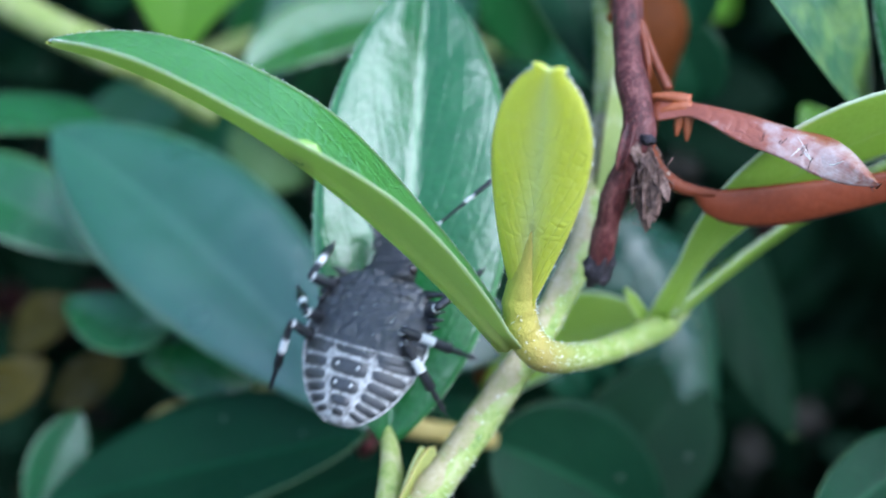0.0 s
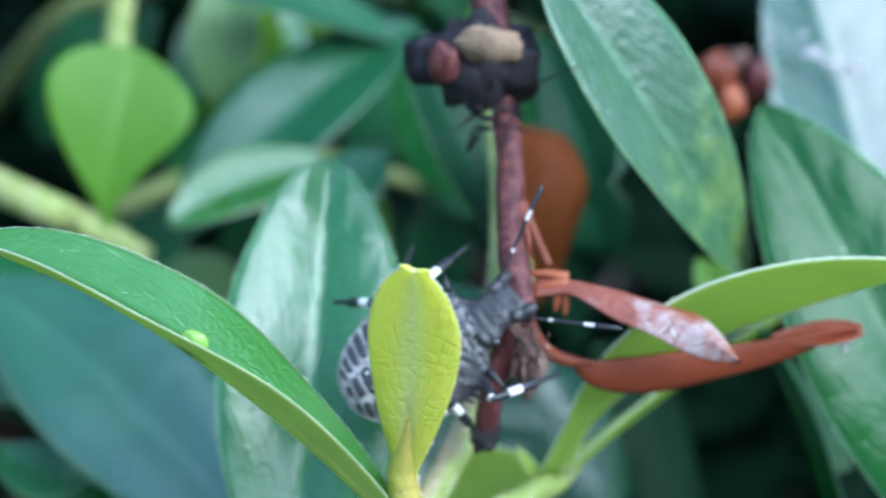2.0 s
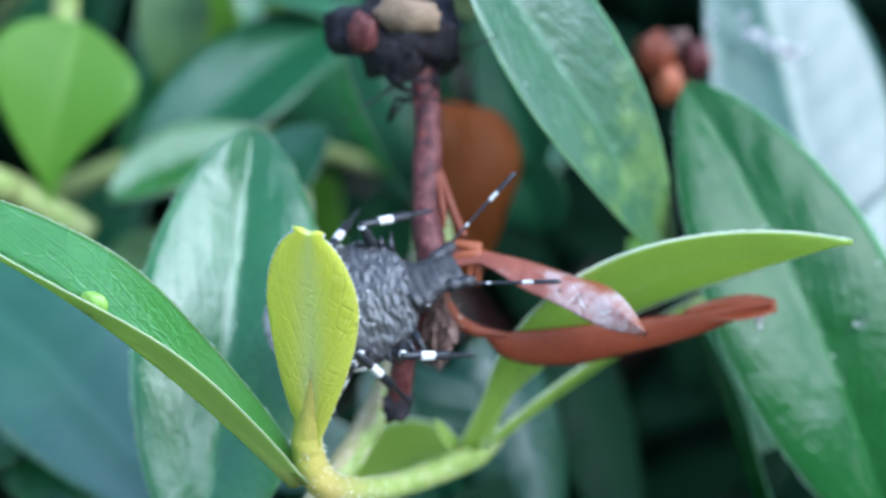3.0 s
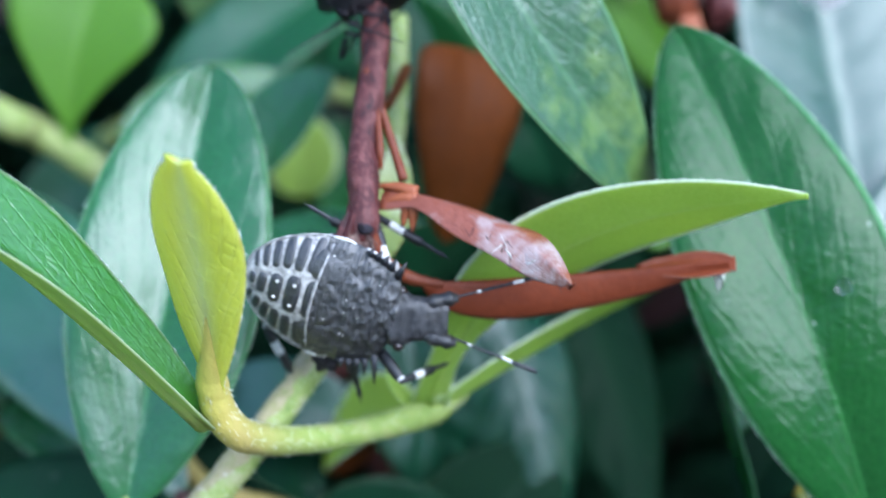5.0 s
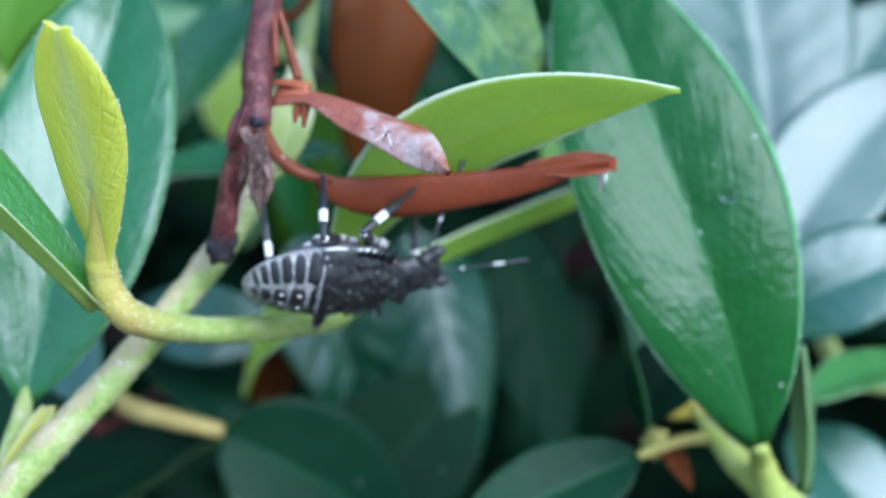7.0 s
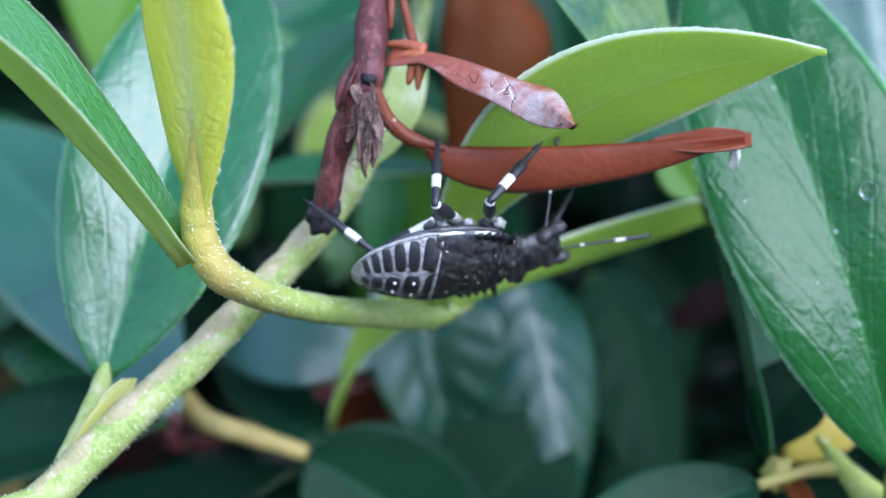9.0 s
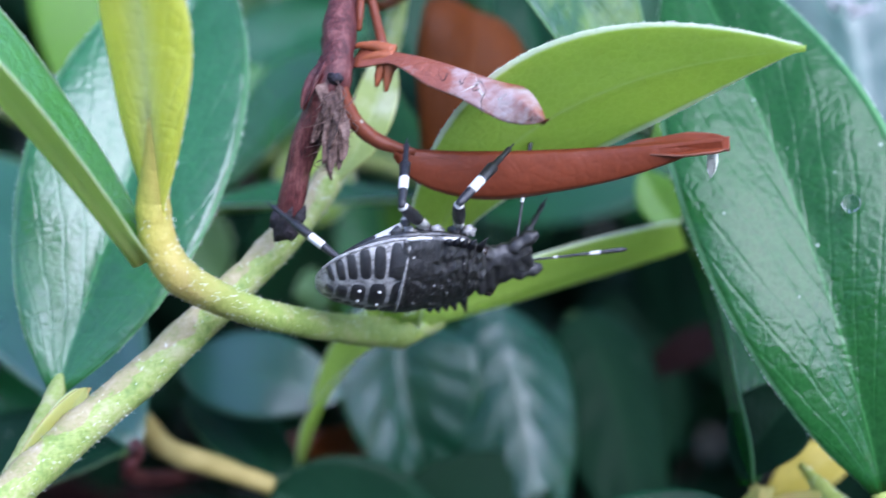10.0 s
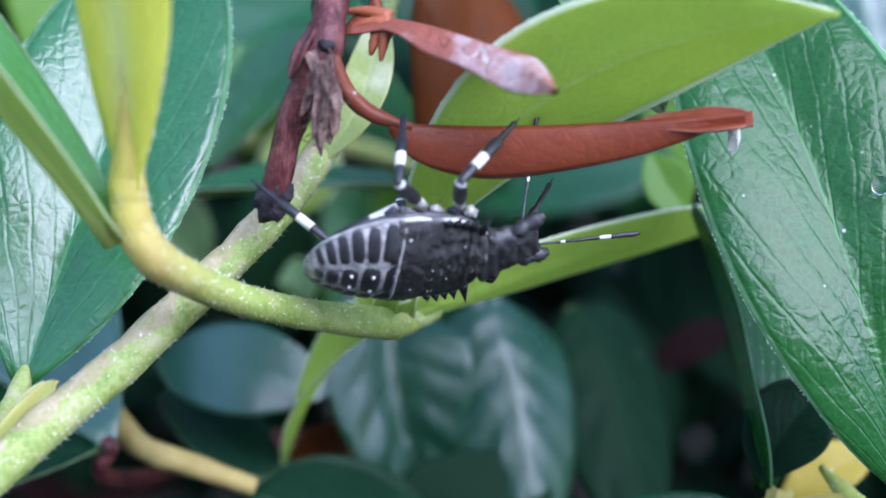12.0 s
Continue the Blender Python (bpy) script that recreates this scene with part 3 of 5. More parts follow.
# ---- dead twig with dry leaves ----
def dead_twig():
    root = thing("dead_twig", (-7.39, 74.02, -15.07), "dead purple-brown twig with curled dry leaves", "twig")
    line = [(10.00, 220.43, 20.87), (-2.00, 168.32, 23.87), (-9.00, 118.50, 18.59), (-7.06, 88.71, -0.40), (-6.52, 85.15, -5.80), (-6.60, 82.00, -8.62), (-7.32, 77.57, -12.01), (-7.39, 74.02, -15.07), (-8.80, 73.27, -18.57), (-9.62, 72.68, -22.52)]
    tube("twig", line, [2.2, 1.8, 1.4, 1.0, 0.9, 0.85, 0.85, 0.95, 0.75, 0.68], BARK, root, "purple-brown bark", sides=16, count=80, rough=0.05, seed=2)
    v, f = blob_mesh((-9.62, 72.68, -22.52), (0.82, 0.8, 1.25), 3, 0.2, axis=(0.350, 0.342, 0.940))
    part("charred_tip", v, f, [CHAR], root, "blackened broken twig end")
    v, f = blob_mesh((-7.90, 85.78, -4.07), (3.9, 2.7, 2.6), 8, 0.28, axis=(0.100, 0.342, 0.940))
    part("stub", v, f, [CHAR], root, "dark gnarled stub of a cut branch")
    v, f = blob_mesh((-7.70, 83.73, -2.13), (2.2, 0.8, 1.1), 9, 0.15)
    part("cut_face", v, f, [CUT], root, "tan cut wood")
    v, f = blob_mesh((-10.40, 84.13, -3.34), (1.0, 0.6, 1.3), 10, 0.15)
    part("bark_flake", v, f, [BARK], root, "grey-violet bark flake")
    rng = np.random.default_rng(4)
    for k in range(14):
        a = np.array((-7.07, 83.99, -6.06)) + rng.normal(size=3) * (1.4, 0.8, 1.0)
        tube("splinter", [a, a + rng.normal(size=3) * 0.9, a + rng.normal(size=3) * 1.8], [0.16, 0.12, 0.03], CHAR, root, sides=6, count=8)
    # bud scales at the fork
    leaf(root, (-7.83, 74.30, -13.99), (-8.36, 73.07, -15.02), (-8.91, 72.65, -16.47), 0.8, (-0.500, -0.718, 0.368), [BARK, BARK], name="bud_scale", nu=10, nv=3, fold=25, wave=0)
    blob("fork_scar", (-7.19, 73.00, -14.83), (0.5, 0.3, 0.3), CHAR, root, seed=6)
    for k in range(11):
        a = np.array((-7.34, 73.00, -15.50)) + rng.normal(size=3) * 0.22
        e = np.array((-7.22, 71.50, -18.75)) + rng.normal(size=3) * (0.65, 0.4, 0.9)
        leaf(root, a, (a + e) / 2 + rng.normal(size=3) * 0.2, e, 0.75, unit((rng.normal() * 0.6, -1, 0.2)), [FLUFF, FLUFF], name="dry_scale", nu=8, nv=2, fold=20, wave=0, thick=0.1)
    for k in range(40):
        a = np.array((-7.26, 71.99, -16.52)) + rng.normal(size=3) * (0.45, 0.2, 1.0)
        tube("dry_hair", [a, a + (rng.normal() * 0.3, -0.2, -0.4), a + (rng.normal() * 0.7, -0.3, -0.8)], [0.035, 0.03, 0.01], FLUFF, root, sides=4, count=5)
    # upper dry leaf with its little claws
    leaf(root, (-6.10, 75.85, -13.75), (-0.70, 72.20, -13.85), (3.55, 66.75, -15.00), 3.9, (0.250, -0.390, 0.900), [RUSSET_GREY, RUSSET], "curled russet dry leaf with weathered grey patches", belly=1.1, blunt=0.8, fold=-16, roll=-0.35, curl=0.12, stalk=1.3, seed=11, wave=0.7, twist=50, nu=40, nv=9, thick=0.3)
    edge, way = np.array((-1.32, 71.52, -13.73)), np.array((3.00, 66.44, -14.64)) - np.array((-1.32, 71.52, -13.73))
    for k in range(9):
        a = edge + way * rng.uniform(0, 1) + (0, -0.3, -0.15)
        tube("fibre", [a, a + rng.normal(size=3) * 0.25, a + rng.normal(size=3) * 0.5 + (0, 0, 0.1)], [0.03, 0.025, 0.01], CHAR if k % 3 else HAIR, root, sides=4, count=6)
    for a, e in (((-4.32, 75.13, -13.74), (-6.61, 75.91, -13.66)), ((-4.30, 74.94, -13.98), (-6.19, 75.13, -14.33)), ((-4.80, 75.07, -14.20), (-5.16, 74.39, -15.48)), ((-4.45, 74.86, -14.20), (-4.63, 74.11, -15.67))):
        tube("claw", [a, mid_of(a, e, 0.15), e], [0.4, 0.34, 0.26, 0.08], CLAW, root, sides=8, count=10, rough=0.1)
    tube("petiole", [(-5.05, 76.91, -13.82), (-5.63, 78.49, -12.41), (-6.28, 79.70, -10.53), (-7.09, 80.93, -8.63)], [0.3, 0.26, 0.24, 0.22], RUSSET, root, seed=5)
    tube("petiole", [(-6.34, 76.68, -12.98), (-6.35, 77.19, -11.89), (-6.48, 79.30, -10.17)], [0.14, 0.22, 0.18], RUSSET, root, seed=6)
    # lower dry leaf
    tube("petiole", [(-7.05, 73.59, -15.33), (-6.24, 73.39, -17.06), (-4.89, 73.40, -18.20), (-2.94, 73.42, -18.73)], [0.4, 0.42, 0.42, 0.2], RUSSET, root, seed=7)
    leaf(root, (-4.05, 73.40, -18.50), (3.13, 73.56, -18.36), (12.96, 72.39, -16.89), 5.2, (0.000, 0.097, 0.997), [RUSSET, RUSSET], "long folded red-brown dry leaf", belly=0.72, blunt=0.7, fold=-60, roll=-0.5, stalk=0.5, seed=12, wave=0.12, nv=9, end=0.6)
    leaf(root, (8.00, 73.50, -17.95), (10.80, 73.00, -17.62), (13.35, 72.40, -17.20), 1.7, (0.000, -0.500, 0.850), [RUSSET, RUSSET], "cupped tip of the dry leaf", name="cupped_tip", belly=1.3, blunt=0.5, fold=-6, curl=0.3, stalk=0.1, end=0.4, seed=13, wave=0.15, thick=0.3, nu=26, nv=6)
    blob("shed_scrap", (12.71, 73.25, -18.4), (0.28, 0.16, 0.85), HAIR, root, "small white scrap of skin hanging under the tip", seed=21, rough=0.15)
    v, f = blob_mesh((12.58, 72.63, -18.58), (0.22, 0.15, 0.5), 5, 0.1)
    part("water_drop", v, f, [DROP], root, "hanging water drop")
    # broad brown leaf hanging behind
    leaf(root, (-0.69, 102.19, -15.94), (-0.47, 98.57, -20.10), (-1.96, 95.74, -28.36), 9.4, (0.500, -0.850, 0.139), [TAN, TAN], "broad brown dead leaf hanging", belly=0.62, blunt=0.42, fold=16, curl=-0.3, seed=14, wave=0.6, nu=36)
    tube("petiole", [(-6.75, 83.88, -12.23), (-5.93, 86.66, -13.36), (-4.75, 92.01, -13.27)], [0.35, 0.3, 0.4], TAN, root)


dead_twig()


# ---- shoot with the large glossy leaf ----
def glossy_shoot():
    root = thing("glossy_shoot", (28.20, 69.45, -43.10), "shrub shoot with a large glossy dark green leaf", "shoot")
    stem = [(80.00, 134.08, -187.14), (62.00, 93.09, -124.34), (45.00, 66.28, -75.20), (30.24, 67.59, -45.27), (27.57, 70.12, -42.71), (25.07, 73.18, -41.32), (22.68, 75.40, -39.91), (20.45, 78.61, -38.38)]
    tube("stem", stem, [2.0, 1.7, 1.5, 1.35, 1.3, 1.25, 0.9, 0.2], STEM_YELLOW, root, "yellow-green stem", sides=14)
    hairs(root, stem[3:], [1.35, 1.3, 1.25, 0.9, 0.2], 200, 0.3, 9)
    leaf(root, (23.37, 71.27, -36.18), (18.59, 77.40, -22.71), (12.33, 90.02, -9.97), 13.2, (0.000, -0.830, 0.540), [GLOSSY, UNDER], "large glossy dark green leaf with fine veins", fringe=440, fold=14, curl=-0.14, belly=1.12, blunt=0.62, pleat=0.12, stalk=0.7, seed=21, nu=48, nv=10)
    tube("petiole", [(24.98, 72.84, -41.08), (24.11, 72.64, -38.71), (23.37, 71.27, -36.18)], [1.1, 0.85, 0.55], STEM_YELLOW, root)
    leaf(root, (27.28, 73.21, -41.54), (27.45, 74.85, -37.03), (26.75, 76.41, -32.08), 2.6, (-0.900, -0.248, 0.197), [UNDER, UNDER], "pale young leaf seen on edge", fold=35, seed=22, nu=16, nv=4, wave=0.1)
    leaf(root, (17.62, 77.71, -39.40), (15.95, 81.66, -32.95), (13.51, 88.22, -26.61), 6.5, (0.850, -0.470, 0.171), [GLOSSY, GLOSSY], "dark leaf with a pale edge", fold=26, seed=23, belly=0.9, thick=0.35)
    leaf(root, (16.73, 76.42, -40.73), (10.53, 74.06, -42.11), (4.21, 69.69, -42.43), 6.4, (0.050, -0.628, 0.761), [MATT, UNDER], "smooth rounded green leaf", fold=16, seed=24, belly=0.9, blunt=0.65)
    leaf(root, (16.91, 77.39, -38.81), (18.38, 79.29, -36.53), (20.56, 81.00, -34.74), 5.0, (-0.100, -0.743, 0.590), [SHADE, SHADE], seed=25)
    leaf(root, (29.08, 81.31, -39.74), (33.96, 85.37, -40.28), (40.55, 90.06, -42.03), 4.6, (0.000, -0.115, 1.000), [YOUNG, UNDER], seed=26)
    leaf(root, (20.52, 86.96, -44.70), (23.26, 87.55, -43.07), (26.09, 88.99, -42.04), 3.4, (0.000, -0.628, 0.761), [TURNING, TURNING], "small yellowing leaf", seed=28, nu=20, nv=4)
    blob("bud", (18.04, 77.36, -40.36), (0.9, 0.7, 1.1), STEM_KNEE, root, "withered yellow-brown bud", seed=12, rough=0.3)
    tube("petiole", [(21.68, 76.57, -39.33), (19.50, 76.98, -39.95), (16.73, 76.42, -40.73)], [0.5, 0.4, 0.35], STEM_KNEE, root)
    leaf(root, (17.90, 78.00, -40.08), (19.15, 76.60, -40.99), (20.27, 75.01, -42.43), 1.4, (0.000, -0.743, 0.590), [TAN, TAN], "withered brown scale", name="stipule", nu=10, nv=3)
    for c, s in (((20.98, 76.52, -21.32), 0.5), ((23.09, 73.83, -28.12), 0.45), ((15.46, 77.02, -28.15), 0.12)):
        v, f = blob_mesh(c, (s, s * 0.35, s), 3, 0.05, axis=(0.000, 0.342, 0.940))
        part("water_drop", v, f, [DROP], root, "clear water drop")
    # speckled leaf slanting across
    leaf(root, (-4.07, 86.02, 2.43), (3.42, 83.21, -8.21), (10.50, 84.26, -19.95), 9.2, (0.120, -0.582, 0.797), [SPOTTED, UNDER], "green leaf with yellowish specks", fold=14, seed=27, belly=0.8, blunt=0.6, pleat=0.1)


glossy_shoot()


# ---- shoots behind ----
def back_shoots():
    rng2 = np.random.default_rng(15)
    right = thing("back_shoot", (29.69, 103.10, -32.52), "pale sheened leaves of a shoot behind", "shoot", "shoots behind")
    tube("stem", [(85.00, 176.81, -128.21), (66.00, 132.40, -74.80), (36.90, 93.95, -45.95), (34.05, 99.68, -41.91), (32.72, 106.98, -33.55)], [1.8, 1.4, 0.9, 0.8, 0.7], STEM, right)
    leaf(right, (29.52, 99.33, -31.18), (28.81, 111.76, -20.40), (25.93, 123.30, -6.24), 17, (0.150, -0.700, 0.700), [SHEEN, UNDER], "broad leaf with pale sky sheen", fold=12, pleat=0.2, seed=31, belly=1.0, nu=40, nv=9)
    leaf(right, (32.93, 105.22, -32.53), (37.68, 111.11, -28.05), (43.34, 117.18, -23.05), 8, (0.100, -0.600, 0.800), [SHEEN, UNDER], seed=32, fold=12)
    leaf(right, (27.99, 91.35, -35.55), (33.11, 96.73, -29.53), (41.36, 103.00, -24.01), 10, (0.100, -0.600, 0.800), [SHEEN, UNDER], seed=33, fold=10)
    leaf(right, (27.29, 90.03, -39.19), (32.82, 90.33, -35.43), (41.45, 92.13, -33.41), 8, (0.150, -0.600, 0.800), [SHEEN, UNDER], seed=34, fold=10, pleat=0.25)
    leaf(right, (31.09, 89.23, -47.23), (33.50, 85.31, -49.23), (37.97, 80.72, -53.07), 9, (0.200, -0.418, 0.897), [SHEEN, UNDER], seed=35)
    v, f = blob_mesh((15.66, 108.82, -15.34), (1.5, 1.4, 2.0), 5, 0.2)
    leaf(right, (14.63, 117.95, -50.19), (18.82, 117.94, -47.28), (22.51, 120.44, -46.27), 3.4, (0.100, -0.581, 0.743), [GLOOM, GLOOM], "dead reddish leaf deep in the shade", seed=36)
    part("dry_bud", v, f, [RUSSET], right, "withered reddish buds")
    for c, s, m in (((19.23, 109.15, -15.89), (1.4, 1.2, 1.8), BARK), ((16.62, 107.56, -17.33), (1.3, 1.0, 1.6), CLAW), ((18.05, 110.41, -15.34), (1.2, 1, 1.5), FLUFF)):
        v, f = blob_mesh(c, s, 6, 0.2)
        part("dry_bud", v, f, [m], right)

    for k in range(8):
        a = np.array((22.21, 112.27, -14.63)) * (1 - k / 7) + np.array((28.44, 111.00, -16.64)) * (k / 7) + rng2.normal(size=3) * (0.5, 0.1, 0.7)
        d = rng2.normal(size=3) * (1.1, 0.2, 0.8)
        leaf(right, a, a + d * 0.5 + (0, -0.1, 0.05), a + d, 0.6, unit((rng2.normal() * 0.3, -0.9, 0.4)), [FLAKE, FLAKE], "", name="torn_edge", nu=7, nv=3, wave=0.5, thick=0.08)

    low = thing("back_shoot", (-1.92, 100.67, -39.19), "dark drooping glossy leaves of a lower shoot", "shoot", "shoots behind")
    tube("stem", [(-60.00, 147.76, -149.56), (-40.32, 105.52, -60.93), (-31.88, 99.42, -51.40), (-25.15, 94.63, -44.09), (-19.99, 88.20, -44.20), (-16.50, 86.96, -44.69), (-12.60, 87.45, -46.27)], [1.8, 1.2, 0.9, 0.8, 0.8, 0.75, 0.6], STEM_PALE, low, "straw-coloured stem")
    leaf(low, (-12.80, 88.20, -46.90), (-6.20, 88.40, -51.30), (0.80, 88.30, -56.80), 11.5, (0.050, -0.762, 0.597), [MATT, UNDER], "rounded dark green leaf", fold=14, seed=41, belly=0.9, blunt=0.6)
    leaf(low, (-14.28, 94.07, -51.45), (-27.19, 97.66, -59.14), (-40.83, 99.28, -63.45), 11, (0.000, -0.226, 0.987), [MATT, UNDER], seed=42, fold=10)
    leaf(low, (-4.86, 105.00, -39.96), (-4.76, 101.00, -44.60), (-1.45, 98.50, -53.80), 12.0, (0.320, -0.850, 0.420), [PLEAT, UNDER], "hanging leaf with bluish sky sheen", fold=24, pleat=0.5, seed=43, nu=36, nv=9, lateral=6.0, belly=0.8, blunt=0.55)
    leaf(low, (1.63, 106.90, -39.61), (4.15, 100.72, -44.89), (6.45, 94.90, -55.03), 12.5, (0.320, -0.850, 0.420), [PLEAT, UNDER], "hanging leaf with bluish sky sheen", fold=-26, pleat=0.55, seed=40, nu=36, nv=9, lateral=6.0, belly=0.75, blunt=0.55)
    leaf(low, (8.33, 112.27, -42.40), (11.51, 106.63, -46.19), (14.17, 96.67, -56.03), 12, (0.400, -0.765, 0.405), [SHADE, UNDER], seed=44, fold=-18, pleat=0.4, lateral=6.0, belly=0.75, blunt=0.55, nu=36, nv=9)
    leaf(low, (-12.01, 101.11, -52.58), (-9.74, 100.92, -50.18), (-7.66, 102.39, -49.07), 3.6, (0.000, -0.709, 0.684), [TAN, TAN], "small red-brown dead leaf", seed=39, wave=0.5)
    leaf(low, (-8.62, 95.13, -42.72), (-14.58, 95.47, -41.77), (-20.92, 97.40, -42.33), 6.5, (0.300, -0.770, 0.570), [SHEEN, UNDER], fold=4, seed=45)
    leaf(low, (-23.85, 131.44, -48.22), (-26.74, 131.62, -44.79), (-30.26, 133.32, -43.05), 8, (0.000, -0.709, 0.684), [UNDER, UNDER], "faded cream leaf deep in the shrub", seed=48)
    leaf(low, (-13.70, 112.74, -44.02), (-12.98, 112.45, -41.91), (-13.45, 114.15, -40.15), 3, (0.000, -0.709, 0.684), [UNDER, UNDER], seed=49)
    leaf(low, (-12.21, 92.59, -49.68), (-15.76, 95.63, -47.17), (-20.99, 100.40, -45.78), 6, (0.400, -0.487, 0.709), [MATT, UNDER], seed=46)
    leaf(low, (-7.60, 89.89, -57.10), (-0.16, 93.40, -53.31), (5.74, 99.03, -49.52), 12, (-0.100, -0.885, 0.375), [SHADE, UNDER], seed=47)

    left = thing("back_shoot", (-20.99, 86.24, -43.75), "blue-green leaves of a shoot behind", "shoot", "shoots behind")
    tube("stem", [(-21.34, 85.52, -42.81), (-21.44, 92.84, -49.01), (-12.00, 152.91, -76.94), (-10.00, 205.01, -138.47)], [0.5, 0.6, 1.0, 1.6], BARK, left)
    leaf(left, (-21.19, 85.45, -42.98), (-32.24, 99.68, -36.06), (-43.76, 112.07, -31.25), 14, (0.180, -0.720, 0.670), [BROAD, UNDER], "large blue-green leaf", fold=20, curl=-0.25, seed=51, blunt=0.7)
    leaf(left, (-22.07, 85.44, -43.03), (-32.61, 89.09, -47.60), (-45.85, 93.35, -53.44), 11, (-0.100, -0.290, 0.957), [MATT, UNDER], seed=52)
    leaf(left, (-43.66, 103.88, -42.06), (-39.00, 100.48, -42.63), (-35.15, 97.84, -40.95), 6, (0.100, -0.453, 0.803), [TOP, UNDER], seed=53)
    leaf(left, (-29.48, 97.03, -49.17), (-32.78, 98.07, -46.33), (-37.96, 100.53, -45.42), 6, (0.000, -0.290, 0.957), [TOP, UNDER], seed=54)
    leaf(left, (-40.27, 120.20, -35.23), (-47.57, 122.32, -35.25), (-59.46, 127.08, -36.79), 6, (0.000, -0.179, 0.970), [TOP, UNDER], seed=55)
    leaf(left, (-41.03, 111.97, -43.23), (-48.05, 115.37, -39.72), (-59.49, 120.50, -37.32), 8, (-0.100, -0.418, 0.897), [TOP, LIME], seed=56)
    leaf(left, (-47.16, 94.39, -56.44), (-45.72, 97.58, -53.53), (-43.36, 100.78, -50.58), 5, (0.500, -0.555, 0.521), [DEEP, UNDER], seed=57)

    for k, c in enumerate(((-46.91, 110.06, -48.15), (-44.35, 112.85, -56.50), (-49.34, 105.13, -50.97))):
        c = np.array(c)
        leaf(left, c + (-3.0, 1.0, -2.5), c + (0, -0.5, 0.3), c + (3.2, 0.5, 2.2), 4.6, (0.1 * k - 0.2, -0.6, 0.7), [DULL, DULL], "dull yellowed leaf deep in the shrub", seed=80 + k, nu=20, nv=5, wave=0.4)

    upper = thing("back_shoot", (-34.37, 121.40, -31.92), "shoot behind with lime and blue-green leaves", "shoot", "shoots behind")
    tube("stem", [(-110.00, 204.18, -53.03), (-80.00, 161.30, -24.65), (-43.08, 122.88, -27.87), (-36.93, 121.74, -30.99), (-31.00, 120.34, -34.84)], [2.0, 1.8, 1.5, 1.4, 1.3], STEM, upper)
    tube("stem", [(-31.15, 134.44, -10.73), (-32.10, 132.41, -16.31), (-32.78, 129.76, -20.65)], [1.2, 1.2, 1.1], STEM, upper)
    leaf(upper, (-34.11, 120.33, -31.96), (-33.33, 123.02, -24.56), (-30.65, 127.69, -17.57), 13.0, (0.100, -0.887, 0.429), [MIDGREEN, MIDGREEN], "broad lime-green leaf", fold=14, belly=2.2, blunt=0.7, seed=61)
    leaf(upper, (-27.98, 120.12, -32.54), (-18.30, 127.01, -25.30), (-4.40, 137.44, -20.04), 11, (-0.200, -0.500, 0.820), [DEEP, UNDER], seed=62)
    leaf(upper, (-24.03, 133.14, -14.30), (-15.38, 134.29, -16.99), (-5.05, 136.80, -21.78), 7, (0.000, -0.290, 0.957), [DEEP, UNDER], seed=63)
    leaf(upper, (-28.68, 115.09, -28.80), (-22.33, 117.91, -26.91), (-14.20, 122.05, -27.23), 7, (0.000, -0.418, 0.897), [YOUNG, UNDER], seed=64)
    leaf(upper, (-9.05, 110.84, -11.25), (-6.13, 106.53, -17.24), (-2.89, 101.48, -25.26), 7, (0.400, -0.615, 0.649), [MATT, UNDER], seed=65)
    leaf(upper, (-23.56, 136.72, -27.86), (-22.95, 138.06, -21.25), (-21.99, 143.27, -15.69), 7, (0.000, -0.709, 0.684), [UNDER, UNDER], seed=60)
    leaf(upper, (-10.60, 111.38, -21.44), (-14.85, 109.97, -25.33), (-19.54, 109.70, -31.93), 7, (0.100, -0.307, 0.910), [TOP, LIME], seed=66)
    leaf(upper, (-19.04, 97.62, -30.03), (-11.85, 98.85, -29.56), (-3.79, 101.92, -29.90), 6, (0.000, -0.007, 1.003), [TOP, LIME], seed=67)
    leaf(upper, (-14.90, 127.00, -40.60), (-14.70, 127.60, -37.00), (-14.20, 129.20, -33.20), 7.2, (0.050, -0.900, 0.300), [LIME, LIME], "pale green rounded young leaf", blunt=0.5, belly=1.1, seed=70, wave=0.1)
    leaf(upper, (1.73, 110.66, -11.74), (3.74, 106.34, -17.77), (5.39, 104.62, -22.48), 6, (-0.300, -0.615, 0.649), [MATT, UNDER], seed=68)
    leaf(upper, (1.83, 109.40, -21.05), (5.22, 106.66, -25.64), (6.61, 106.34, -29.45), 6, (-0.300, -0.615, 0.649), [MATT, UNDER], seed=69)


back_shoots()


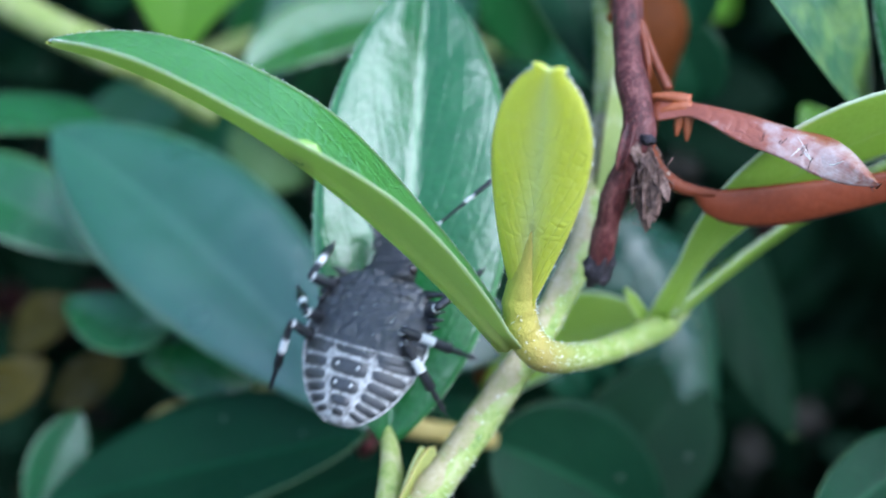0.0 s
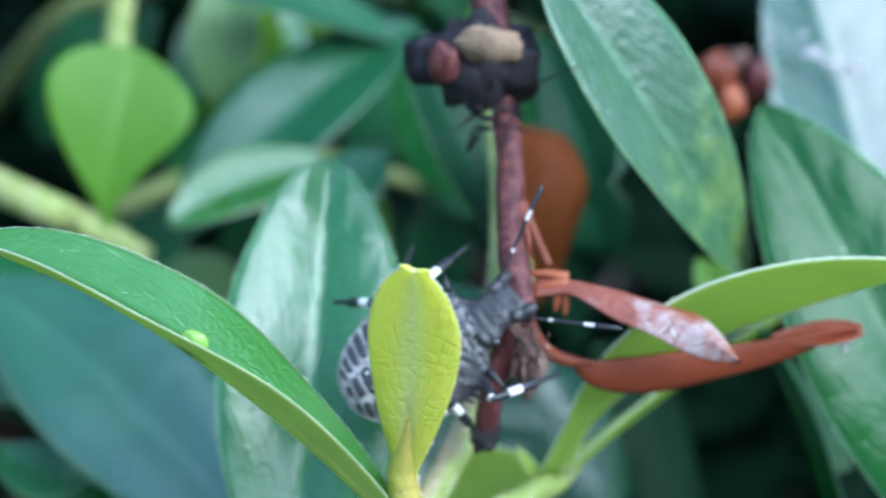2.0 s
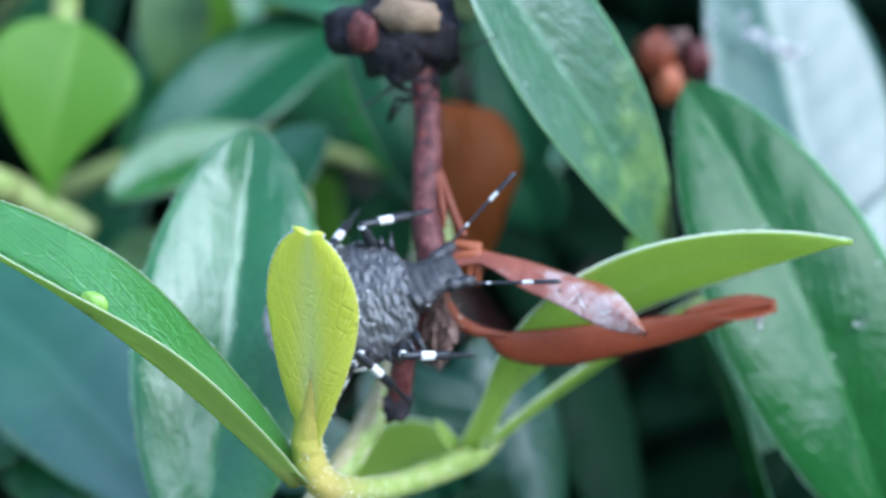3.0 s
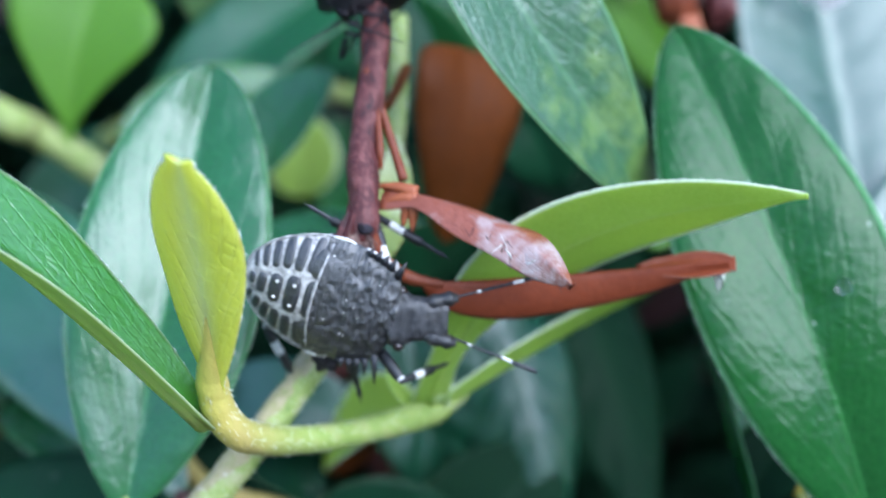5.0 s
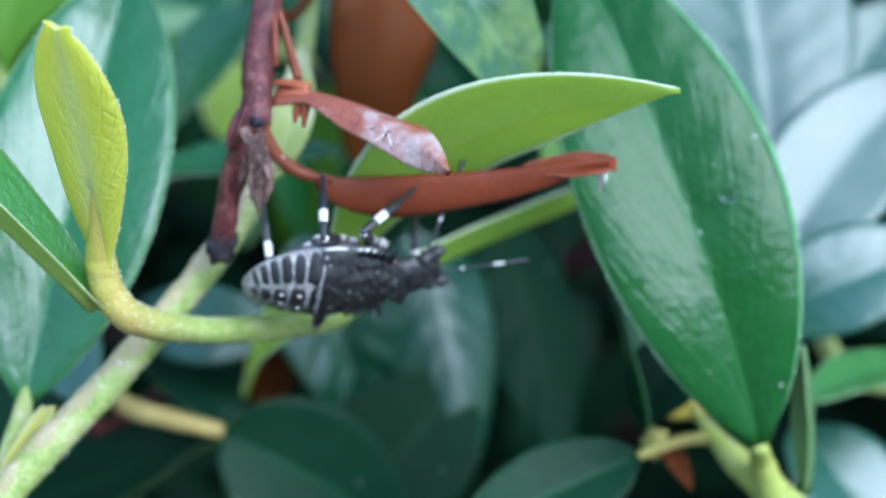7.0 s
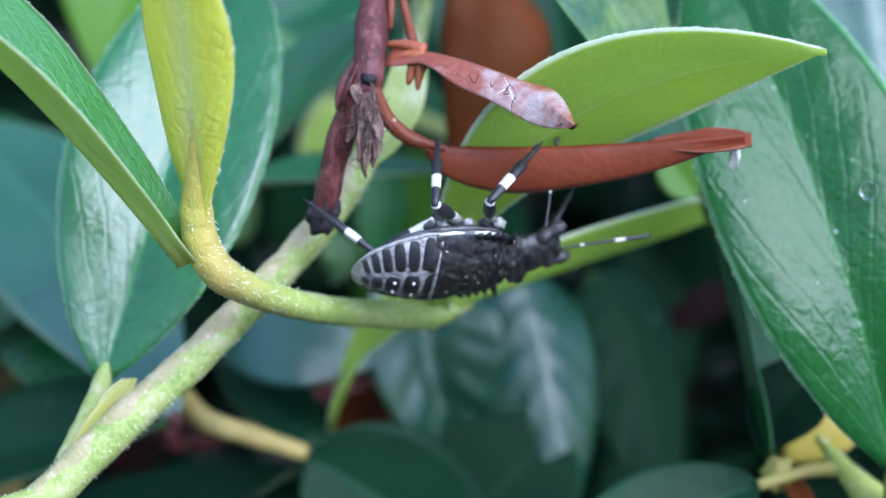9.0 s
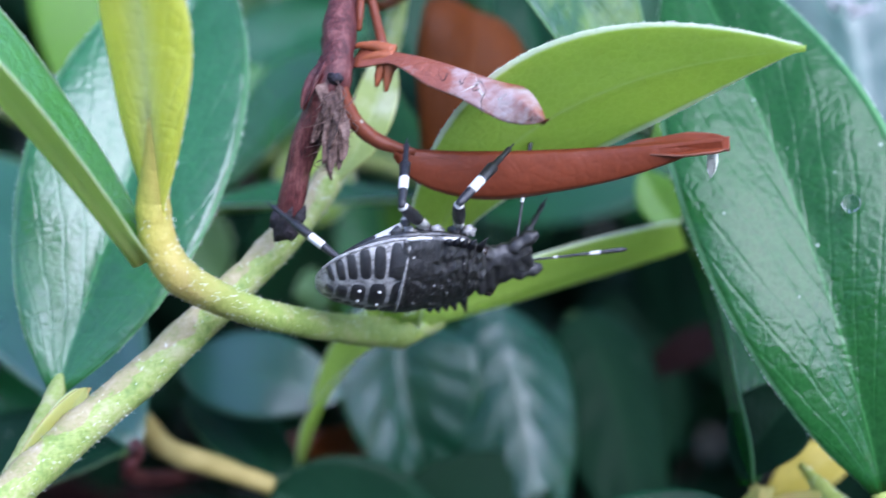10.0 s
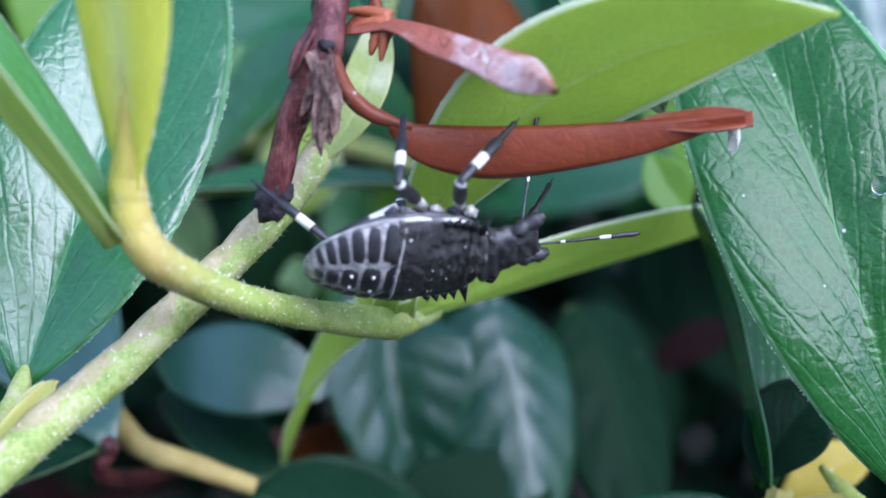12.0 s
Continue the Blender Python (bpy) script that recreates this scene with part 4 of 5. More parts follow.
def far_shoots():
    """Two shoots further in, over the others, whose leaves close the upper distance with mid green."""
    rng = np.random.default_rng(31)
    for a, b, count in (((-37.94, 178.92, -30.04), (21.95, 167.27, -35.68), 20), ((-35.17, 148.36, -43.26), (4.61, 147.32, -45.25), 12)):
        a, b = np.array(a), np.array(b)
        root = thing("back_shoot", a, "out-of-focus mid-green leaves further into the shrub", "shoot", "shoots behind")
        tube("stem", [a - unit(b - a) * 20 + (0, 30, -30), a, (a + b) / 2 + (0, 6, 3), b], [1.6, 1.2, 1.0, 0.6], STEM, root)
        for k in range(count):
            f = (k + 0.5) / count
            c = a * (1 - f) + b * f + (0, 6 * 4 * f * (1 - f), 0)
            d = unit((rng.normal() * 0.8, rng.normal() * 0.3, 0.9 * (1 if k % 2 else -1) + rng.normal() * 0.4))
            ln = rng.uniform(18, 26)
            leaf(root, c, c + d * ln / 2 + (0, -1.5, 0.5), c + d * ln, ln * rng.uniform(0.36, 0.46), (rng.normal() * 0.3 + 0.1, -0.75, 0.6), [(DEEP, TOP, DEEP, MIDGREEN, DEEP)[k % 5], UNDER], fold=14, seed=100 + k, nu=22, nv=5)


far_shoots()


# ---- the depth of the shrub ----
def shrub():
    """The shrub's woody branches, from the ground up into the leaves."""
    root = thing("shrub", (0, 330, -550), "leafy evergreen shrub on woody branches", "shrub")
    rng = np.random.default_rng(21)
    for k in range(9):
        a = rng.uniform(0, 6.28)
        foot = np.array((60 * math.cos(a), 330 + 60 * math.sin(a), -556))
        top = np.array((rng.uniform(-330, 330), rng.uniform(230, 560), rng.uniform(-150, 120)))
        mid = (foot + top) / 2 + rng.normal(size=3) * (40, 30, 20)
        tube("branch", [foot, (foot + mid) / 2 + rng.normal(size=3) * 12, mid, (mid + top) / 2 + rng.normal(size=3) * 15, top], [8, 7, 5.5, 4, 2], BARK, root, seed=k, count=30, sides=10)
        for q in range(3):
            e = mid + (top - mid) * rng.uniform(0, 0.8)
            tube("branch", [e, e + rng.normal(size=3) * 40, e + rng.normal(size=3) * (90, 60, 80)], [3, 2.2, 1.2], BARK, root, seed=k + q, count=14, sides=8)
    verts, faces, slots, uvs = [], [], [], []

    def add(c, d, ln, f, nu, nv, seed):
        v, fa, sl, uv = leaf_mesh(c - d * ln / 2, c + f * rng.uniform(0, 2.5), c + d * ln / 2, ln * rng.uniform(0.36, 0.5), f, fold=rng.uniform(5, 20), nu=nu, nv=nv, seed=seed, wave=0.3)
        o = len(verts)
        verts.extend(v)
        faces.extend(tuple(o + i for i in q) for q in fa)
        slots.extend(sl)
        uvs.extend(uv)

    rng = np.random.default_rng(11)
    for k in range(3500):                       # close behind the shoots; those over and beside, out of view, block light
        if k < 1500:
            c = np.array((rng.uniform(-150, 150), rng.uniform(190, 420), rng.uniform(-170, 60)))
        elif k < 2100:
            c = np.array((rng.uniform(-220, 220), rng.uniform(130, 420), rng.uniform(62, 170)))
        else:
            c = np.array((rng.choice((-1, 1)) * rng.uniform(95, 240), rng.uniform(70, 420), rng.uniform(-120, 150)))
        c[2] -= 0.36 * c[1]
        add(c, unit(rng.normal(size=3) * (1, 0.6, 0.7) + (0, 0, -0.1)), rng.uniform(18, 34), unit(rng.normal(size=3) * 0.7 + (0, -0.5, 0.9)), 9, 2, k)
    for k in range(7000):                       # the rest of the crown
        d = unit(rng.normal(size=3))
        c = np.array((0, 400, -200)) + d * np.array((470, 330, 330)) * rng.uniform(0.35, 1.0) ** 0.5 * (1 + 0.12 * math.sin(5 * d[0] + 3 * d[2]))
        if c[1] < 120 + 0.35 * abs(c[2]) and abs(c[0]) < 130 or c[1] < 60 or c[2] < -540:
            continue
        if abs(c[0]) < 150 and c[1] < 420 and -300 < c[2] < 60:
            continue
        add(c, unit(rng.normal(size=3) + d * 0.8), rng.uniform(24, 44), unit(rng.normal(size=3) * 0.6 + d * 0.7 + (0, 0, 0.6)), 6, 1, k)
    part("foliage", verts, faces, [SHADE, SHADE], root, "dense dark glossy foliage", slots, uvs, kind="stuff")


shrub()


# ---- the bug: built in its own space, head along x, left side y, back z ----
def outline(x):
    """Half the width of the bug's body at x."""
    return float(np.interp(x, [-6.5, -6.35, -6.0, -5.2, -4, -2.5, -1.2, 0.0, 1.0, 1.8, 2.2, 2.5, 2.75, 3.0], [0.3, 0.9, 1.5, 2.35, 3.15, 3.65, 3.75, 3.65, 3.4, 3.05, 2.75, 2.35, 1.8, 1.3]))


def dome(x, y, lift=0.0):
    """The back's height."""
    w = outline(x)
    k = max(0.0, 1 - (y / w) ** 2)
    h = float(np.interp(x, [-6.5, -5.5, -3, -1, 1, 2.2, 3.0], [0.15, 0.85, 1.45, 1.3, 1.05, 0.85, 0.6]))
    return h * k**0.9 + lift


def shell(x0, x1, lift, nx=26, ny=18, under=-1.0, trim=1.0, lump=0.0):
    """A closed slice of the body from x0 to x1."""
    verts, faces = [], []
    for i in range(nx):
        x = x0 + (x1 - x0) * i / (nx - 1)
        w = outline(x) * trim
        ring = []
        for j in range(ny):
            y = -w + 2 * w * j / (ny - 1)
            ring.append((x, y, dome(x, y * 0.999 / trim, lift) + lump * (noise.noise((x * 1.6, abs(y) * 1.6, 3.0)) + 0.7 * noise.noise((x * 3.7, y * 3.7, 1.0)) + 0.5 * noise.noise((x * 8.0, y * 8.0, 5.0)))))
        for j in range(ny - 2, 0, -1):
            y = -w + 2 * w * j / (ny - 1)
            ring.append((x, y, under * dome(x, y) * 0.9 - 0.02))
        verts += ring
    n = 2 * ny - 2
    for i in range(nx - 1):
        for j in range(n):
            a, b = i * n + j, i * n + (j + 1) % n
            faces.append((a, a + n, b + n, b))
    faces += [tuple(range(n)), tuple(range((nx - 1) * n, nx * n))[::-1]]
    return verts, faces


def bug_part(name, verts, faces, mats, parent, label="", slots=None, smooth=True):
    me = bpy.data.meshes.new(name)
    me.from_pydata((np.array(verts, float) * (MM * 0.95)).tolist(), [], faces)
    for m in mats:
        me.materials.append(m)
    if slots is not None:
        me.polygons.foreach_set("material_index", slots)
    me.polygons.foreach_set("use_smooth", [smooth] * len(me.polygons))
    ob = new(name, me)
    ob.parent = parent
    return tagged(ob, label)


def back_plate(cx, cy, rx, ry, lift, turn=0.0):
    """A rounded plate that follows the back."""
    verts, faces = [], []
    rings, sides = 4, 16
    for i in range(rings + 1):
        k = i / rings
        for j in range(sides):
            a = 2 * math.pi * j / sides
            ex, ey = math.copysign(abs(math.cos(a)) ** 0.6, math.cos(a)) * rx * k, math.copysign(abs(math.sin(a)) ** 0.6, math.sin(a)) * ry * k
            x, y = cx + ex * math.cos(turn) - ey * math.sin(turn), cy + ex * math.sin(turn) + ey * math.cos(turn)
            y = max(-outline(x) * 0.985, min(outline(x) * 0.985, y))
            verts.append((x, y, dome(x, y, lift * (1 - k**4) + (-0.05 if i == rings else 0.015))))
    for i in range(rings):
        for j in range(sides):
            a, b = i * sides + j, i * sides + (j + 1) % sides
            faces.append((a, a + sides, b + sides, b))
    return verts, faces


HIPS = {"front": (1.4, 2.2), "mid": (-0.4, 2.4), "hind": (-1.9, 2.4)}
HIP_DEPTH = -1.3
THIGH, SHIN = 3.4, 5.4


def limb_mesh(stops, sides=8):
    """A limb along x: stops of (x, radius, material slot)."""
    verts, faces, slots = [], [], []
    for x, r, _ in stops:
        for j in range(sides):
            a = 2 * math.pi * j / sides
            verts.append((x, 1.25 * r * math.cos(a), 1.05 * r * math.sin(a)))
    for i in range(len(stops) - 1):
        for j in range(sides):
            a, b = i * sides + j, i * sides + (j + 1) % sides
            faces.append((a, b, b + sides, a + sides))
            slots.append(stops[i][2])
    faces += [tuple(range(sides))[::-1], tuple(range((len(stops) - 1) * sides, len(stops) * sides))]
    return verts, faces, slots + [stops[0][2], stops[-1][2]]


def build_bug():
    bug = new("stink_bug_nymph")
    bug.empty_display_size = 0.002
    tagged(bug, "dark stink bug nymph with pale lines and white-banded legs", "bug")
    v, f = shell(-6.45, 1.0, 0.0)
    bug_part("abdomen", v, f, [SHELL], bug, "pale grey mottled abdomen")
    for x, ry, rx in ((-2.1, 1.35, 0.5), (-3.25, 1.3, 0.53), (-4.3, 1.0, 0.45), (-5.15, 0.7, 0.34), (-5.8, 0.4, 0.24)):
        v, f = back_plate(x, 0, rx, ry, 0.1)
        plate = bug_part("back_plate", v, f, [PLATE], bug, "dark plate on the back")
        if x > -4.5:
            for s in (-1, 1):
                v, f = blob_mesh((x + 0.05, s * ry * 0.5, dome(x, s * ry * 0.5, 0.12)), (0.11, 0.11, 0.09), 2, 0.05, 6, 8)
                bug_part("scent_gland", v, f, [BAND], plate, "pale raised dot")
    for s in (-1, 1):
        for k, (x, half) in enumerate(((-2.45, 0.36), (-3.26, 0.36), (-4.02, 0.35), (-4.7, 0.31), (-5.3, 0.27), (-5.82, 0.2))):
            w = outline(x)
            v, f = back_plate(x, s * w * 0.695, half, w * 0.3, 0.07, s * (0.1 + 0.08 * (k - 2.5)))
            bug_part("side_plate", v, f, [PLATE], bug)
    v, f = shell(-2.05, 2.6, 0.16, 84, 56, trim=1.02, lump=0.13)
    bug_part("thorax", v, f, [THORAX], bug, "dark bumpy thorax")
    for s in (-1, 1):
        v, f = back_plate(-1.45, s * 2.2, 1.3, 1.05, 0.2, s * -0.2)
        bug_part("wing_pad", v, f, [THORAX], bug)
        for k, (x, ln) in enumerate(((2.25, 2.0), (1.75, 1.2), (1.3, 1.0), (0.85, 0.95), (0.4, 0.7))):
            w = outline(x)
            ln *= 0.6 if s > 0 else 1.0
            v, f, sl = limb_mesh(((0, 0.24, 0), (ln * 0.5, 0.13, 0), (ln, 0.012, 0)), 6)
            m = Matrix.Translation((x, s * (w - 0.1), 0.3)) @ Matrix.Rotation(s * radians(75), 4, "Z")
            bug_part("spine", [m @ Vector(p) for p in v], f, [LEG], bug)
        for x0, x1 in ((-1.9, -0.5), (0.1, 1.6)):
            v, f = tube_mesh([(x, s * outline(x) * 1.015, 0.14) for x in np.linspace(x0, x1, 7)], [0.05, 0.11, 0.12, 0.1, 0.05], sides=7, count=18, rough=0.12)
            bug_part("margin_mark", v, f, [BAND], bug, "white line on the margin")
        v, f = tube_mesh([(x, s * outline(x) * 1.0, 0.04) for x in (-6.4, -6.2, -5.8, -5.2, -4.4, -3.4, -2.4, -1.7)], [0.04, 0.06, 0.07, 0.07, 0.06], sides=6, count=40, rough=0.15)
        bug_part("margin", v, f, [SHELL], bug, "thin pale rim of the abdomen")
    rng = np.random.default_rng(8)
    for k in range(26):
        x = rng.uniform(-1.7, 2.3)
        y = rng.uniform(-0.85, 0.85) * outline(x)
        q = rng.uniform(0.035, 0.075)
        v, f = blob_mesh((x, y, dome(x, y, 0.19)), (q, q, q * 0.8), k, 0.1, 5, 7)
        bug_part("wart", v, f, [BAND if k % 2 else THORAX], bug)
    for x0, dx in ((-2.05, 0.35),):
        v, f = tube_mesh([(x0 + dx * (y / 3.2) ** 2, y * outline(x0) / 3.3, dome(x0, y * outline(x0) / 3.3, 0.17)) for y in np.linspace(-3.1, 3.1, 9)], [0.05, 0.09, 0.09, 0.05], sides=6, count=30)
        bug_part("seam", v, f, [SHELL], bug, "pale seam across the back")
    v, f = shell(1.7, 2.85, 0.24, 30, 40, trim=1.0, lump=0.2)
    bug_part("pronotum", v, f, [THORAX], bug, "rough collar plate behind the head")
    for s in (-1, 1):
        for which, (hx, hy) in HIPS.items():
            v, f = blob_mesh((hx, s * (hy - 0.1), HIP_DEPTH + 0.1), (0.62, 0.5, 0.42), 5, 0.15, 8, 12)
            bug_part("hip", v, f, [THORAX], bug)
            v, f = blob_mesh((hx + 0.55, s * (hy + 0.35), HIP_DEPTH + 0.35), (0.42, 0.36, 0.3), 6, 0.3, 7, 10)
            bug_part("side_fleck", v, f, [SHELL], bug, "pale fleck above the leg")
        v, f = tube_mesh([(x, s * (outline(x) - 0.5), -0.45) for x in np.linspace(-4.5, 2.0, 9)], [0.06, 0.16, 0.2, 0.18, 0.08], sides=8, count=30, rough=0.25, seed=3)
        bug_part("flank", v, f, [THORAX], bug, "dark mottled flank under the margin")
    # the head is turned a little to its left
    turn = Matrix.Translation((2.7, 0, 0.1)) @ Matrix.Rotation(radians(12), 4, "Z") @ Matrix.Rotation(radians(9), 4, "Y") @ Matrix.Rotation(radians(-14), 4, "X") @ Matrix.Translation((-2.7, 0, -0.1))
    verts, faces, sides = [], [], 28
    for i in range(22):
        x = 2.4 + 3.5 * i / 21
        w = float(np.interp(x, [2.4, 2.8, 3.3, 3.8, 4.6, 5.3, 5.9], [1.5, 1.75, 1.7, 1.35, 1.3, 1.55, 1.3]))
        h = float(np.interp(x, [2.4, 3.3, 4.5, 5.9], [0.8, 0.7, 0.5, 0.22]))
        for j in range(sides):
            a = 2 * math.pi * j / sides
            y, z = w * math.copysign(abs(math.cos(a)) ** 0.7, math.cos(a)), h * math.copysign(abs(math.sin(a)) ** 0.8, math.sin(a))
            z += 0.16 * math.exp(-((abs(y) - 0.55) / 0.2) ** 2) * (z > 0) * (x > 3.6) + 0.22 * noise.noise((x * 2.6, y * 2.6, z * 2.6)) + 0.12 * noise.noise((x * 7, y * 7, z * 7))
            verts.append((x, y, z + 0.1))
    for i in range(21):
        for j in range(sides):
            a, b = i * sides + j, i * sides + (j + 1) % sides
            faces.append((a, b, b + sides, a + sides))
    faces += [tuple(range(sides))[::-1], tuple(range(21 * sides, 22 * sides))]
    head = bug_part("head", [turn @ Vector(p) for p in verts], faces, [HEAD], bug, "dark rough flat head with a forked tip")
    for s in (-1, 1):
        v, f = blob_mesh((3.05, s * 1.62, 0.3), (0.36, 0.34, 0.36), 4, 0.03, 8, 12)
        bug_part("eye", [turn @ Vector(p) for p in v], f, [EYE], head)
        v, f = tube_mesh([(4.4, s * 0.9, 0.25), (5.1, s * 1.08, 0.2), (5.8, s * 1.25, 0.12), (6.4, s * 1.35, 0.05)], [0.25, 0.42, 0.42, 0.4, 0.25], sides=10, count=16, rough=0.1, seed=4)
        bug_part("cheek", [turn @ Vector(p) for p in v], f, [HEAD], head)
    v, f = tube_mesh([(3.9, 0, 0.42), (4.7, 0, 0.32), (5.45, 0, 0.12)], [0.12, 0.26, 0.2, 0.08], sides=10, count=14, rough=0.1, seed=5)
    bug_part("nose_ridge", [turn @ Vector(p) for p in v], f, [HEAD], head)
    parts = {}
    for s, sn in ((1, "left"), (-1, "right")):
        stops = ((0, 0.09, 0), (0.9, 0.09, 0), (1.0, 0.06, 0), (2.5, 0.065, 0), (2.55, 0.07, 1), (2.75, 0.07, 1), (2.8, 0.075, 0), (4.6, 0.09, 0), (4.7, 0.1, 1), (5.3, 0.1, 1), (5.35, 0.11, 0), (6.7, 0.13, 0), (7.0, 0.04, 0))
        v, f, sl = limb_mesh(stops)
        ant = bug_part("antenna", v, f, [LEG, BAND], bug, "black antenna with white rings", sl)
        parts["antenna", sn] = ant
        for which in HIPS:
            k = 1.12 if which == "hind" else 1.0
            v, f, sl = limb_mesh(((-0.25, 0.24, 1), (1.1, 0.28, 1), (1.25, 0.29, 0), (THIGH * 0.55, 0.33, 0), (THIGH * 0.85, 0.3, 0), (THIGH, 0.24, 1), (THIGH + 0.15, 0.16, 1)))
            thigh = bug_part("leg", v, f, [LEG, BAND], bug, "black and white banded leg", sl)
            v, f, sl = limb_mesh(((-0.1, 0.15, 0), (0.3, 0.2, 0), (1.15, 0.22, 0), (1.2, 0.23, 1), (2.1, 0.24, 1), (2.15, 0.24, 0), (3.3, 0.27, 0), (3.4, 0.2, 0), (3.5, 0.13, 0), (4.1, 0.15, 0), (4.2, 0.11, 0), (4.9, 0.14, 0), (5.05, 0.05, 0), (SHIN, 0.03, 0)))
            shin = bug_part("shin", v, f, [LEG, BAND], thigh, sl and "", sl)
            parts[which, sn] = (thigh, shin)
    return bug, parts


bug, limbs = build_bug()


def bug_pose(centre, ahead, back):
    """The bug's pose from its middle in plan mm, the way that it heads and the way that its back looks."""
    x = Vector(ahead).normalized()
    z = Vector(back)
    z = (z - x * z.dot(x)).normalized()
    y = z.cross(x)
    m = Matrix((x, y, z)).transposed().to_4x4()
    return Matrix.Translation(Vector(centre) * MM + BASE) @ m


def reach(hip, foot, side_up):
    """Thigh and shin poses in the bug's space (mm) that bring the foot to its place with the knee on the outer, upper side."""
    hip, foot = Vector(hip), Vector(foot)
    d = foot - hip
    ln = min(max(d.length, 2.6), THIGH + SHIN - 0.15)
    dn = d.normalized()
    a = (THIGH**2 + ln**2 - SHIN**2) / (2 * THIGH * ln)
    pole = Vector(side_up)
    pole = (pole - dn * pole.dot(dn)).normalized()
    k = dn * (THIGH * a) + pole * (THIGH * math.sqrt(max(0.0, 1 - a * a)))
    e = dn * ln - k
    turn = Matrix((k.normalized(), dn.cross(pole).normalized(), k.normalized().cross(dn.cross(pole).normalized()))).transposed().to_4x4()
    turn2 = Matrix((e.normalized(), dn.cross(pole).normalized(), e.normalized().cross(dn.cross(pole).normalized()))).transposed().to_4x4()
    thigh = Matrix.Translation(hip * MM) @ turn
    shin = Matrix.Translation((hip + k) * MM) @ turn2
    return thigh, thigh.inverted() @ shin


BUG = [
    (0, bug_pose((-22.50, 71.57, -24.40), (0.413, 0.639, 0.649), (-0.420, -0.680, 0.580))),
    (0.25, bug_pose((-20.86, 73.66, -23.62), (0.505, 0.608, 0.613), (-0.250, -0.740, 0.600))),
    (0.5, bug_pose((-18.96, 75.87, -22.52), (0.586, 0.560, 0.586), (-0.100, -0.790, 0.607))),
    (0.75, bug_pose((-17.36, 77.54, -20.87), (0.602, 0.518, 0.608), (-0.100, -0.790, 0.607))),
    (1, bug_pose((-16.16, 78.15, -20.07), (0.610, 0.486, 0.626), (-0.100, -0.807, 0.560))),
    (1.25, bug_pose((-13.62, 77.40, -18.32), (0.723, 0.393, 0.569), (-0.100, -0.824, 0.513))),
    (1.5, bug_pose((-12.92, 75.55, -17.56), (0.846, 0.182, 0.501), (-0.100, -0.824, 0.513))),
    (1.75, bug_pose((-12.60, 73.74, -17.26), (0.845, 0.097, 0.526), (0.000, -0.807, 0.560))),
    (2, bug_pose((-12.58, 72.45, -16.13), (0.882, -0.027, 0.470), (0.000, -0.790, 0.607))),
    (2.25, bug_pose((-12.29, 71.82, -15.52), (0.910, -0.040, 0.413), (0.050, -0.745, 0.644))),
    (2.5, bug_pose((-11.48, 71.59, -14.98), (0.938, -0.058, 0.341), (0.050, -0.709, 0.684))),
    (2.7, bug_pose((-11.44, 71.61, -14.94), (0.939, -0.059, 0.338), (0.050, -0.709, 0.684))),
    (4.3, bug_pose((-9.77, 72.56, -14.67), (0.958, -0.225, -0.181), (-0.050, -0.807, 0.560))),
    (4.5, bug_pose((-8.85, 72.47, -14.92), (0.932, -0.246, -0.265), (-0.050, -0.860, 0.473))),
    (4.75, bug_pose((-8.51, 71.80, -16.74), (0.922, -0.248, -0.297), (-0.050, -0.921, 0.335))),
    (5, bug_pose((-8.18, 71.36, -18.55), (0.946, -0.188, -0.264), (0.000, -0.978, 0.090))),
    (5.5, bug_pose((-6.20, 70.97, -22.35), (0.954, -0.102, -0.281), (0.000, -0.930, -0.370))),
    (6, bug_pose((-3.36, 70.99, -23.55), (0.994, -0.038, -0.104), (0.000, -0.962, -0.246))),
    (6.5, bug_pose((-2.45, 71.09, -23.90), (0.988, 0.086, -0.130), (0.000, -0.927, -0.354))),
    (7, bug_pose((-2.20, 71.23, -24.15), (0.976, 0.201, -0.083), (0.000, -0.877, -0.479))),
    (7.5, bug_pose((-1.65, 71.33, -23.91), (0.963, 0.268, -0.003), (0.000, -0.837, -0.547))),
    (7.7, bug_pose((-1.78, 71.69, -23.49), (0.959, 0.280, 0.034), (0.000, -0.789, -0.617))),
    (9.3, bug_pose((-1.83, 71.46, -24.70), (0.963, 0.268, 0.020), (0.000, -0.789, -0.617))),
    (12, bug_pose((-1.83, 71.46, -24.70), (0.963, 0.268, 0.020), (0.000, -0.789, -0.617))),
]
